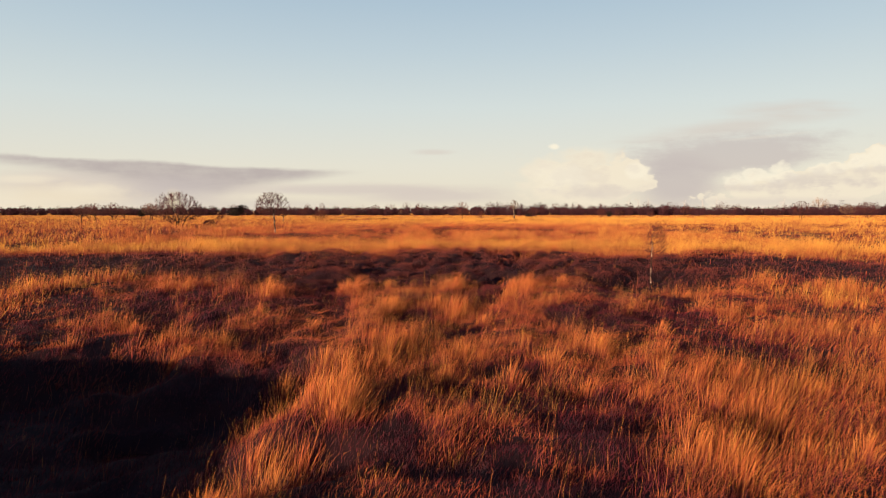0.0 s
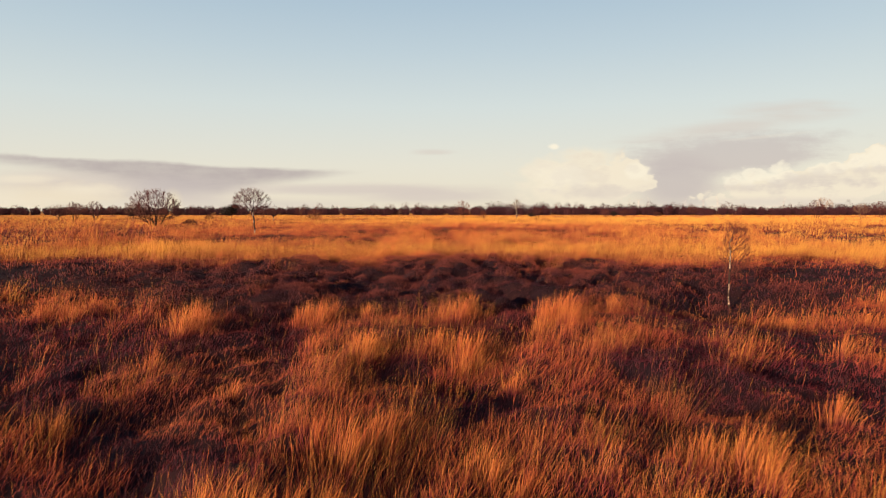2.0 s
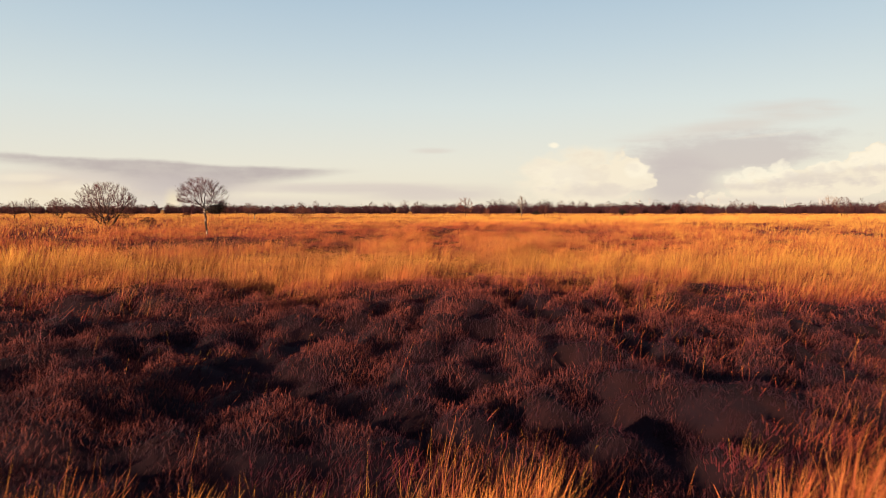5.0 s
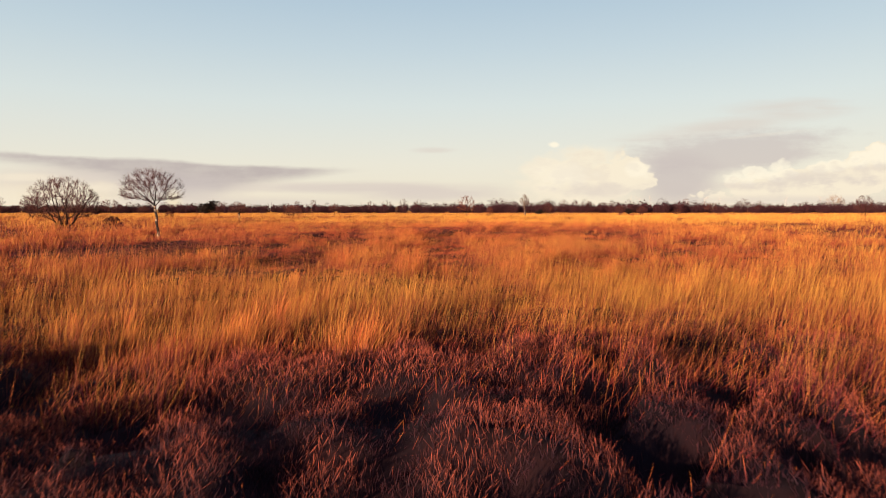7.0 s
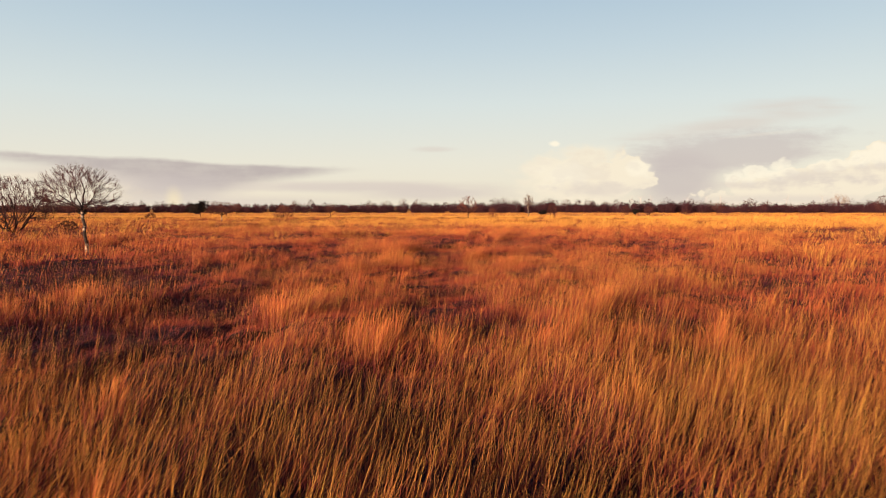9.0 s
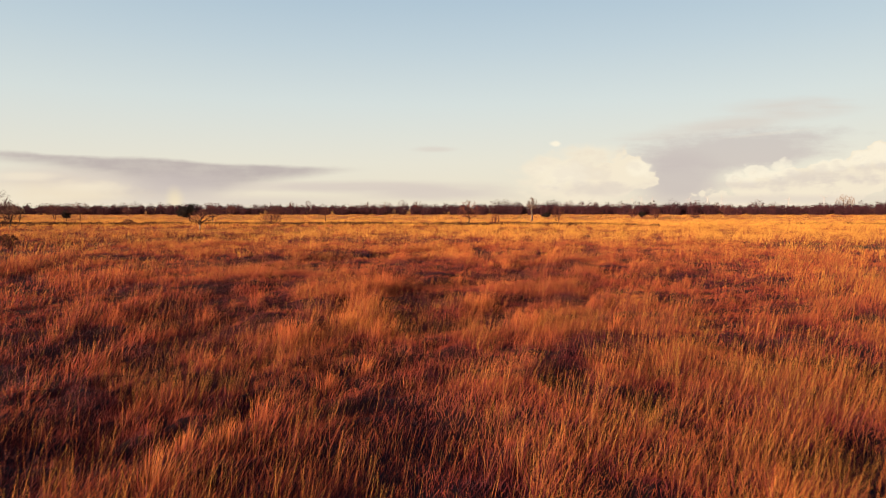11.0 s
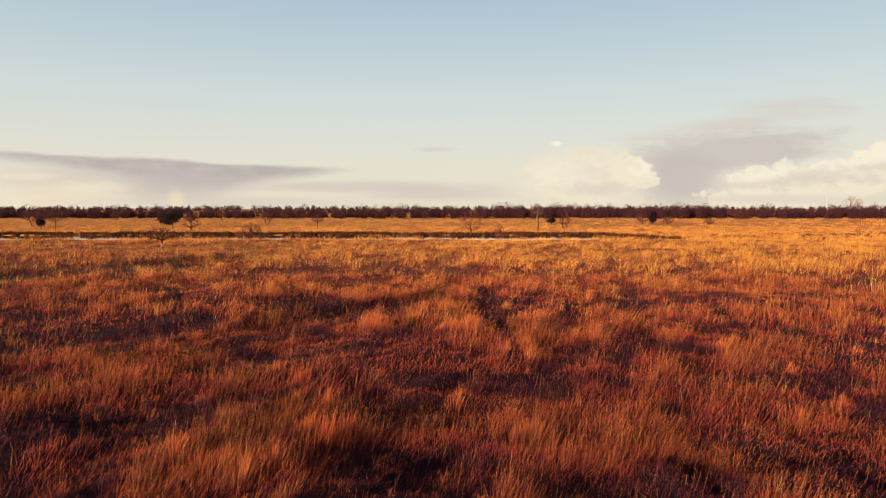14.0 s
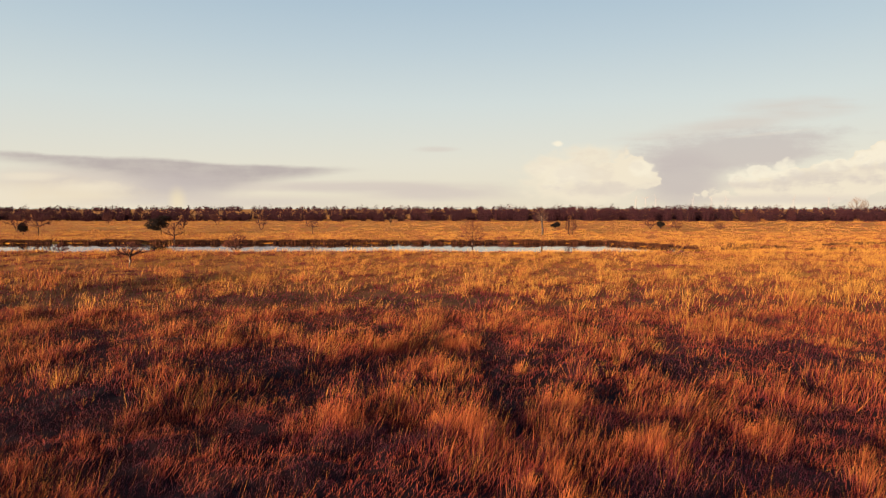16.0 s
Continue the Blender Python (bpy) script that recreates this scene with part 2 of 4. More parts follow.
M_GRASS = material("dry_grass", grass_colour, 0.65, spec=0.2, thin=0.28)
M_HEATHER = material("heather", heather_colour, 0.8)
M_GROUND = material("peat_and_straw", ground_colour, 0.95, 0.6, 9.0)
M_BIRCH = material("birch_bark", bark_birch, 0.75, 0.4, 40.0)
M_BARK = material("dark_bark", plain((0.010, 0.005, 0.005), (0.032, 0.015, 0.012), 9.0), 0.9, 0.5, 30.0)
M_TWIG = material("bare_twigs", toned((0.024, 0.0075, 0.0085), (0.080, 0.0270, 0.0240)), 0.85)
M_REDTWIG = material("red_twigs", toned((0.045, 0.014, 0.011), (0.13, 0.042, 0.028)), 0.85)
M_PALE = material("pale_twigs", toned((0.06, 0.035, 0.026), (0.13, 0.078, 0.056)), 0.85)
M_TAN = material("tan_twigs", toned((0.12, 0.072, 0.042), (0.22, 0.140, 0.085)), 0.85)
M_PINE = material("pine_needles", toned((0.006, 0.0045, 0.005), (0.014, 0.0105, 0.009)), 0.8)
M_WOOD = material("far_twigs", toned((0.018, 0.0062, 0.012), (0.050, 0.0155, 0.023)), 0.9)
M_SEDGE = material("sedge", toned((0.020, 0.0075, 0.006), (0.095, 0.033, 0.014)), 0.85)


def water_material():
    m = bpy.data.materials.new("still_water")
    m.use_nodes = True
    n = Nodes(m.node_tree)
    pos = n.add("ShaderNodeNewGeometry").outputs["Position"]
    bsdf = n.add("ShaderNodeBsdfPrincipled")
    bsdf.inputs["Base Color"].default_value = (0.012, 0.010, 0.010, 1)
    bsdf.inputs["Roughness"].default_value = 0.03
    bsdf.inputs["IOR"].default_value = 1.33
    b = n.add("ShaderNodeBump")
    b.inputs["Strength"].default_value = 0.02
    b.inputs["Distance"].default_value = 0.01
    n.put(n.noise(pos, 2.5, 3.0), b.inputs["Height"])
    n.link(b.outputs[0], bsdf.inputs["Normal"])
    out = n.add("ShaderNodeOutputMaterial")
    n.link(bsdf.outputs[0], out.inputs[0])
    return m


M_WATER = water_material()

# ---------------------------------------------------------------- terrain
rng = np.random.default_rng(7)


def lattice(ix, iy, seed):
    h = np.sin(ix * 127.1 + iy * 311.7 + seed * 74.7) * 43758.5453
    return h - np.floor(h)


def soft_noise(x, y, scale, seed=0.0):
    """Smooth noise from 0 to 1."""
    x, y = np.asarray(x, float) / scale, np.asarray(y, float) / scale
    ix, iy = np.floor(x), np.floor(y)
    fx, fy = x - ix, y - iy
    fx, fy = fx * fx * (3 - 2 * fx), fy * fy * (3 - 2 * fy)
    a, b = lattice(ix, iy, seed), lattice(ix + 1, iy, seed)
    c, d = lattice(ix, iy + 1, seed), lattice(ix + 1, iy + 1, seed)
    return (a * (1 - fx) + b * fx) * (1 - fy) + (c * (1 - fx) + d * fx) * fy


def step(x, lo, hi):
    t = np.clip((np.asarray(x, float) - lo) / (hi - lo), 0, 1)
    return t * t * (3 - 2 * t)


def oval(x, y, cx, cy, rx, ry, edge=0.35):
    """1 inside a ragged oval, 0 outside."""
    r = np.hypot((x - cx) / rx, (y - cy) / ry) + 0.5 * (soft_noise(x, y, 1.6, 3) - 0.5)
    return 1 - step(r, 1 - edge, 1 + edge * 0.4)


def hollow(x, y):
    return oval(x, y, -8.0, 11.0, 5.8, 5.6)


def heath(x, y):
    """The belt of heather across the way."""
    wob = 3.4 * (soft_noise(x, 0 * x, 5.0, 11) - 0.5) + 1.6 * (soft_noise(x, y, 1.8, 12) - 0.5)
    near = 26.8 + wob + 3.0 * step(x, 5, 11) * (1 - step(x, 16, 24)) + 2.0 * step(-x, 6, 12) * (1 - step(-x, 15, 22))
    far = 38.2 + 1.2 * step(x, 0, 2) * (1 - step(x, 6, 9)) + 1.6 * (soft_noise(x, 0 * x, 4.0, 14) - 0.5) + 1.6 * (soft_noise(x, y, 1.8, 15) - 0.5) - 1.6 * step(np.abs(x), 5, 13)
    return step(y, near - 0.6, near + 0.6) * (1 - step(y, far - 0.6, far + 0.6))


def channel(x, y):
    """1 where the ditch holds water."""
    near = 166.5 + 2.0 * (soft_noise(x, 0 * x, 7.0, 21) - 0.5)
    far = 196.0 + 1.6 * (soft_noise(x, 0 * x, 3.0, 22) - 0.5) - 24.0 * step(x, 32, 46)
    return step(y, near - 1, near + 0.6) * (1 - step(y, far - 0.4, far + 0.6)) * (1 - step(x, 40, 46)) * (1 - oval(x, y, -50, 184, 2.5, 1.6))


PROFILE_Y = (-60, 12, 20, 27, 37, 45, 60, 80, 100, 130, 157, 166, 200, 300, 5000)
PROFILE_Z = (-1.0, -0.95, -0.75, -0.30, 0.22, 0.20, 0.30, 0.45, 0.42, 0.38, 0.70, 0.05, 0.0, 0.0, 0.0)


def ground_z(x, y):
    x, y = np.asarray(x, float), np.asarray(y, float)
    yy = y - 3.0 * step(x, 4, 11) * (1 - step(y, 34, 50))
    z = np.interp(yy, PROFILE_Y, PROFILE_Z)
    fade = 1 - step(np.hypot(x, y - 60), 60, 240)
    z = z + 0.26 * (soft_noise(x, y, 2.3, 1) - 0.5) * (0.25 + 0.75 * fade) + 0.30 * (soft_noise(x, y, 9.0, 2) - 0.5) * fade
    z = z - 0.95 * hollow(x, y) - 0.35 * oval(x, y, -6.3, 12.8, 1.3, 0.5)
    z = z - 0.55 * oval(x, y, 9.8, 28.4, 3.2, 3.6, 0.7)
    # ridge added out of view by the way's start, sunward, shading the hollow
    a = (x + 13) * math.sin(radians(SUN_AZ)) + (y - 2) * math.cos(radians(SUN_AZ))
    p = (x + 13) * math.cos(radians(SUN_AZ)) - (y - 2) * math.sin(radians(SUN_AZ))
    z = z + 1.75 * np.exp(-(a / 1.9) ** 2) * step(p, -12, -8) * (1 - step(p, -0.5, 3.5))
    return z + mound(x, y) - 1.1 * channel(x, y)


def mound(x, y):
    """Low hummocks of matted growth, knee-wide, with steep sides."""
    m = step(0.60 * soft_noise(x, y, 0.62, 81) + 0.40 * soft_noise(x, y, 0.36, 82), 0.30, 0.78)
    amp = 0.08 + 0.20 * soft_noise(x, y, 2.6, 83) + 0.16 * heath(x, y) - 0.05 * step(y, 37.5, 40) * (1 - step(y, 44, 49))
    fade = (1 - step(np.abs(x), 11, 22)) * (1 - step(y, 88, 115))
    return m * amp * (0.12 + 0.88 * fade)


def gridded(f, reach=30.0, y1=112.0, cell=0.125):
    """f sampled once on a fine grid along the way, and read off between its points; far spots are worked out directly."""
    kept = []

    def read(x, y):
        x, y = np.asarray(x, float), np.asarray(y, float)
        if x.ndim != 1 or len(x) < 500:
            return f(x, y)
        if not kept:
            gx, gy = np.meshgrid(np.arange(-reach, reach + cell, cell), np.arange(0, y1 + cell, cell))
            kept.append(f(gx, gy))
        g = kept[0]
        u, v = (x + reach) / cell, y / cell
        inside = (u >= 0) & (v >= 0) & (u < g.shape[1] - 1.01) & (v < g.shape[0] - 1.01)
        out = np.zeros(len(x))
        if not inside.all():
            out[~inside] = f(x[~inside], y[~inside])
        u, v = u[inside], v[inside]
        i, j = u.astype(int), v.astype(int)
        a, b = u - i, v - j
        out[inside] = (g[j, i] * (1 - a) + g[j, i + 1] * a) * (1 - b) + (g[j + 1, i] * (1 - a) + g[j + 1, i + 1] * a) * b
        return out

    return read


ground_z, heath = gridded(ground_z), gridded(heath)


def mesh_from(name, verts, faces, mat, attrs=(), smooth=False):
    """A mesh of triangles or quads from arrays."""
    me = bpy.data.meshes.new(name)
    nv, (nf, k) = len(verts), faces.shape
    me.vertices.add(nv)
    me.vertices.foreach_set("co", np.ascontiguousarray(verts, np.float32).ravel())
    me.loops.add(nf * k)
    me.loops.foreach_set("vertex_index", np.ascontiguousarray(faces, np.int32).ravel())
    me.polygons.add(nf)
    me.polygons.foreach_set("loop_start", np.arange(0, nf * k, k, dtype=np.int32))
    me.polygons.foreach_set("use_smooth", np.full(nf, smooth))
    me.update(calc_edges=True)
    for key, values in attrs:
        a = me.attributes.new(key, "FLOAT", "POINT")
        a.data.foreach_set("value", np.ascontiguousarray(values, np.float32))
    me.materials.append(mat)
    return me


def build_ground():
    side = np.concatenate([np.arange(9.2, 30, 0.7), np.geomspace(31, 3500, 44)])
    xs = np.concatenate([-side[::-1], np.arange(-9.0, 9.01, 0.24), side])
    ys = np.concatenate([np.linspace(-400, -5, 8), np.arange(0, 5, 0.6), np.arange(5, 84, 0.26), np.arange(84, 110, 0.6), np.linspace(111, 200, 64), np.geomspace(203, 4600, 36)])
    gx, gy = np.meshgrid(xs, ys)
    gz = ground_z(gx, gy)
    nx, ny = len(xs), len(ys)
    i = np.arange(nx * ny).reshape(ny, nx)
    quads = np.stack([i[:-1, :-1], i[:-1, 1:], i[1:, 1:], i[1:, :-1]], -1).reshape(-1, 4)
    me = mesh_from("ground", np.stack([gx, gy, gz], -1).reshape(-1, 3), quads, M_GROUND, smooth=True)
    tagged(new("ground", me), "dark peaty moorland ground under dry straw litter", "ground", kind="structure")


build_ground()


def build_water():
    v = np.array([(-420, 160, -0.2), (48, 160, -0.2), (48, 201, -0.2), (-420, 201, -0.2)], float)
    me = mesh_from("water", v, np.array([[0, 1, 2, 3]]), M_WATER)
    tagged(new("water", me), "still ditch water that mirrors the pale sky", "water", kind="structure")
    v = np.array([(-8.4, 11.9, -2.22), (-4.2, 11.9, -2.22), (-4.2, 13.7, -2.22), (-8.4, 13.7, -2.22)], float)
    me = mesh_from("bog_pool", v, np.array([[0, 1, 2, 3]]), M_WATER)
    tagged(new("bog_pool", me), "shallow dark bog pool in a peat hollow", "water", kind="structure")


build_water()


# ---------------------------------------------------------------- blades
def blades(x, y, z, h, w, face, lx, ly, tone, bend=0.35, straight=False):
    """Tapered blades, bent ones of three triangles or straight ones of one. Returns vertices, faces, place along the blade and tone."""
    n = len(x)
    if straight:
        side = np.stack([np.cos(face) * w / 2, np.sin(face) * w / 2, 0 * w], -1)
        root = np.stack([x, y, z - 0.03], -1)
        v = np.stack([root - side, root + side, root + np.stack([lx, ly, h], -1)], 1).reshape(-1, 3)
        return v, np.arange(3 * n).reshape(-1, 3), np.tile(np.array([0.1, 0.1, 1.0]), n), np.repeat(tone, 3)
    c, s = np.cos(face) * w / 2, np.sin(face) * w / 2
    root = np.stack([x, y, z - 0.03], -1)
    side = np.stack([c, s, 0 * c], -1)
    mid = root + np.stack([lx * bend, ly * bend, h * 0.55], -1)
    reach = np.hypot(lx, ly)
    tip = root + np.stack([lx, ly, np.sqrt(np.maximum(h * h - 0.6 * reach * reach, (0.35 * h) ** 2))], -1)
    v = np.stack([root - side, root + side, mid - side * 0.8, mid + side * 0.8, tip], 1).reshape(-1, 3)
    b = (np.arange(n) * 5)[:, None, None]
    f = (b + np.array([[0, 1, 2], [1, 3, 2], [2, 3, 4]])[None]).reshape(-1, 3)
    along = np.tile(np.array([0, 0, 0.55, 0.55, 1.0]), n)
    return v, f, along, np.repeat(tone, 5)


def stuff(name, sets, mat, label, category):
    vs, fs, al, to, base = [], [], [], [], 0
    for v, f, a, t in sets:
        vs.append(v), fs.append(f + base), al.append(a), to.append(t)
        base += len(v)
    me = mesh_from(name, np.concatenate(vs), np.concatenate(fs), mat,
                   (("along", np.concatenate(al)), ("tone", np.concatenate(to))))
    return tagged(new(name, me), label, category, kind="stuff")


def nearness(x, y):
    """How near the flight line ever has a spot in view, in metres."""
    return np.maximum(np.maximum(6.0, 1.43 * np.abs(x)), y - 66.0)


def scatter(x0, x1, y0, y1, density, lo, hi):
    n = int((x1 - x0) * (y1 - y0) * density)
    x, y = rng.uniform(x0, x1, n), rng.uniform(y0, y1, n)
    d = nearness(x, y)
    keep = (d >= lo) & (d < hi) & (y > 1.36 * np.abs(x) - 2.5)
    return x[keep], y[keep]


# spots where the sward is thin, low and coloured dark, shade included (x, y, rx, ry), and where tall pale tussocks
# stand (x, y, radius)
BARE = ((5.3, 20.0, 0.7, 1.0), (7.5, 20.3, 1.3, 1.8), (1.4, 14.4, 0.9, 0.9), (2.2, 11.7, 0.45, 1.7), (-1.4, 10.1, 0.7, 0.6),
        (7.9, 14.6, 1.0, 1.1), (2.3, 9.4, 0.8, 1.2), (-5.3, 24.6, 2.0, 1.0), (-1.7, 24.2, 1.0, 0.7), (5.6, 25.2, 0.8, 1.0),
        (-1.7, 68.0, 0.55, 1.5), (-5.6, 73.0, 1.0, 1.2), (5.4, 70.0, 1.1, 1.5), (0.2, 64.5, 0.5, 1.3),
        (2.9, 91.0, 0.65, 9.0), (-7.3, 92.1, 2.8, 3.6), (-0.5, 83.5, 1.7, 1.4), (-10.5, 110.0, 11.0, 2.6), (-11.7, 86.1, 2.1, 2.4),
        (10.6, 92.5, 2.0, 1.8), (-14.5, 58.5, 6.0, 3.4), (-7.5, 49.5, 2.6, 1.6), (-6.0, 54.0, 1.6, 1.8), (4.5, 51.0, 1.3, 1.0),
        (7.2, 25.0, 3.2, 2.3))
TALL = ((-1.5, 16.8, 1.0), (-2.3, 14.5, 1.2), (-2.6, 12.3, 1.0), (-2.7, 9.8, 0.9), (5.4, 10.8, 1.1), (-1.9, 11.1, 0.6), (3.9, 8.5, 0.7), (3.3, 25.4, 0.9), (-6.7, 24.0, 0.9), (16.8, 26.7, 1.4),
        (0.3, 22.8, 1.1), (3.8, 16.0, 0.9), (-3.6, 25.6, 0.8), (0.4, 26.0, 0.8), (3.2, 26.1, 0.8), (-1.9, 22.4, 0.5),
        (-3.0, 39.0, 0.9), (-1.3, 38.2, 0.5), (-3.5, 51.5, 1.0), (-1.1, 48.0, 0.8), (-2.4, 67.6, 1.0), (-2.5, 64.9, 0.7),
        (1.5, 68.1, 0.8), (2.7, 64.3, 0.7), (-2.3, 84.6, 1.1), (1.4, 84.0, 1.1), (4.7, 86.1, 1.2), (6.2, 82.4, 1.0),
        (-1.8, 96.0, 1.6), (1.5, 96.0, 1.4), (-1.5, 63.0, 1.0), (-3.6, 62.4, 0.9), (-3.2, 70.0, 1.2), (-2.0, 72.2, 1.0))


def gold(y):
    """1 in the full, pale stretch just beyond the heather."""
    return step(y, 37.5, 40.5) * (1 - step(y, 44.5, 49.5))


def dark_patch(x, y):
    """1 where low dark heath plants and painted shade take the place of grass."""
    p = 0.5 * soft_noise(x, y, 2.4, 71) + 0.5 * soft_noise(x, y, 0.95, 72)
    calm = 1 - 0.9 * step(y, 38, 41) * (1 - step(y, 45, 49)) - 0.5 * step(y, 45, 49) * (1 - step(y, 55, 62))
    # more dark patches towards -x, where the view darkens at its edge
    p = 0.9 * calm * step(p + 0.06 * step(-x, 2, 7) * (1 - step(-x, 16, 24)), 0.555, 0.645) * (1 - 0.75 * step(y, 88, 112)) * (1 - step(y, 110, 150))
    for cx, cy, rx, ry in BARE:
        p = np.maximum(p, oval(x, y, cx, cy, rx, ry))
    for cx, cy, r in TALL:
        p = p * (1 - np.exp(-((x - cx) ** 2 + (y - cy) ** 2) / (1.2 * r * r)))
    return np.maximum(p, step(hollow(x, y), 0.45, 0.95))


def sward(x, y):
    """Relative height and fullness of the grass."""
    lush = 0.58 * soft_noise(x, y, 1.25, 31) + 0.42 * soft_noise(x, y, 4.2, 32)
    f = (0.30 + 0.80 * step(lush, 0.30, 0.70)) * (1 - 0.16 * (1 - step(y, 24, 30)))
    f = f + 0.25 * gold(y) * (1.1 - f)
    for cx, cy, r in TALL:
        f = np.maximum(f, 1.18 * np.exp(-((x - cx) ** 2 + (y - cy) ** 2) / (1.6 * r * r)))
    return f * (1 - 0.72 * dark_patch(x, y))


dark_patch = gridded(dark_patch)
sward = gridded(sward)


def ruddy(x, y):
    """1 in the stretch of deep red leaves and on the toned-down -x side."""
    # the -x term puts the darkening towards the view's edge into the colour
    return np.maximum((0.65 * step(y, 43, 51) + 0.35 * step(y, 58, 72)) * (1 - step(y, 95, 135)), step(-x, 4, 36) * step(y, 60, 75) * (1 - step(y, 135, 168)))


def tussocks(x, y, per, w, scale=1.0, low=False, far=False, plain_blades=False, straw=0.15):
    """Grass tussocks round the given centres; low: the short matted leaves between them."""
    full = sward(x, y)
    share = 1.0 if low else np.clip((full - 0.08) * 1.5, 0.12, 1)
    keep = rng.random(len(x)) < share * (1 - (0.95 - 0.45 * step(y, 35.0, 37.0)) * heath(x, y)) * (1 - channel(x, y))
    x, y, full = x[keep], y[keep], full[keep]
    n = len(x)
    k = np.repeat(np.arange(n), per)
    size = rng.uniform(0.6, 1.3, n)
    radius = scale * (0.50 * rng.random(n) + 0.2 if low else 0.13 + 0.17 * (size - 0.6) / 0.7 + 0.05 * rng.random(n))
    ang, r = rng.uniform(0, 2 * np.pi, n * per), np.abs(rng.normal(0, 1, n * per))
    px = x[k] + np.cos(ang) * r * radius[k]
    py = y[k] + np.sin(ang) * r * radius[k]
    h = (0.62 * full * size)[k] * rng.uniform(0.5, 1.2, n * per)
    stalk = rng.random(n * per) < (0.36 if far else 0.30) + 0.22 * gold(y)[k]
    if low:
        h = 0.09 + 0.26 * rng.random(n * per) * (0.35 + 0.65 * full[k])
        stalk = stalk & False
    h = np.where(stalk, 0.9 * h + 0.36 * size[k] * (0.4 + 0.6 * np.minimum(full[k], 1)), h) * (1 - 0.4 * step(y, 180, 240))[k]
    wind = 0.14 + 0.26 * soft_noise(x, y, 5.0, 41)
    out = (0.7 if low else 0.36) * h * np.minimum(r, 1.6)
    lx = np.cos(ang) * out + (0.75 * wind[k] + rng.normal(0, 0.17, n * per)) * h
    ly = np.sin(ang) * out + (rng.normal(0, 0.16, n * per) - 0.02) * h
    tone = 0.32 * rng.random(n)[k] + 0.36 * rng.random(n * per) + 0.30 * soft_noise(x, y, 4.0, 42)[k] + 0.30 * stalk - 0.18 * ruddy(x, y)[k] * np.where(stalk, 0.5, 1.0) + (0.22 * gold(y) + 0.20 * step(y, 44, 48) * (1 - step(y, 60, 75)) * step(x, -8, 2))[k]
    # leaf tone cut on the -x side, in place of shade
    tone = tone + (0.10 + 0.38 * step(x + 0.5 * (y - 100), 0, 70) + 0.22 * step(y, 44, 60) * (1 - ruddy(x, y)))[k] * straw - 0.16 * (step(-x, 4, 14) * step(y, 40, 48) * (1 - step(y, 70, 90)))[k]
    tone = np.clip(tone, 0, np.where(stalk, 0.78, 0.70) + 0.28 * straw)
    width = w * rng.uniform(0.6, 1.3, n * per) * np.where(stalk, 0.62, 1.0)
    face = rng.normal(-radians(SUN_AZ), 0.8, n * per)
    v, f, along, t = blades(px, py, ground_z(px, py), h, width, face, lx, ly, tone, straight=far or low or plain_blades)
    stem = np.repeat(stalk, len(along) // len(px))
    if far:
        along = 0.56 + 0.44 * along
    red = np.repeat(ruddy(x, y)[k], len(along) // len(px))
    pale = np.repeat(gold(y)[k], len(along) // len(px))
    # low leaves keep to the dark root colours, as shade between tussocks
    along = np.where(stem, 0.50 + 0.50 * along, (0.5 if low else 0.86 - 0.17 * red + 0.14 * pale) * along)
    return v, f, along, t


def belt_thin(x, y):
    """How much of the grass is left where the heather grows."""
    return (1 - (0.95 - 0.50 * step(y, 35.0, 37.5)) * heath(x, y)) * (1 - channel(x, y))


def leaf_mat(x, y, w, length):
    """Fine matted leaves, bent over the hummocks."""
    full, bare = sward(x, y), dark_patch(x, y)
    keep = rng.random(len(x)) < belt_thin(x, y) * (1 - 0.2 * hollow(x, y))
    x, y, full, bare = x[keep], y[keep], full[keep], bare[keep]
    n = len(x)
    h = length * rng.uniform(0.45, 1.1, n) * (0.38 + 0.95 * full)
    ang = rng.uniform(0, 2 * np.pi, n)
    wind = 0.25 + 0.35 * soft_noise(x, y, 5.0, 41)
    lx, ly = h * (0.8 * wind + 0.50 * np.cos(ang)), h * 0.50 * np.sin(ang)
    tone = 0.44 * rng.random(n) - 0.07 + 0.32 * soft_noise(x, y, 0.9, 44) + 0.22 * soft_noise(x, y, 4.0, 42) - 0.16 * ruddy(x, y) + 0.26 * gold(y) - 0.12 * bare
    # the mat is toned down on the -x side too, as shade
    tone = np.clip(tone - 0.14 * step(-x, 3, 14) * step(y, 40, 48) * (1 - step(y, 70, 90)), 0, 0.72)
    v, f, along, t = blades(x, y, ground_z(x, y), h * rng.uniform(0.6, 1.1, n), w * rng.uniform(0.6, 1.4, n), rng.normal(-radians(SUN_AZ), 0.9, n), lx, ly, tone, straight=True)
    # dark patches stay near the root colour, for shade between clumps
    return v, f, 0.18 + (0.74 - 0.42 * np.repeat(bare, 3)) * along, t


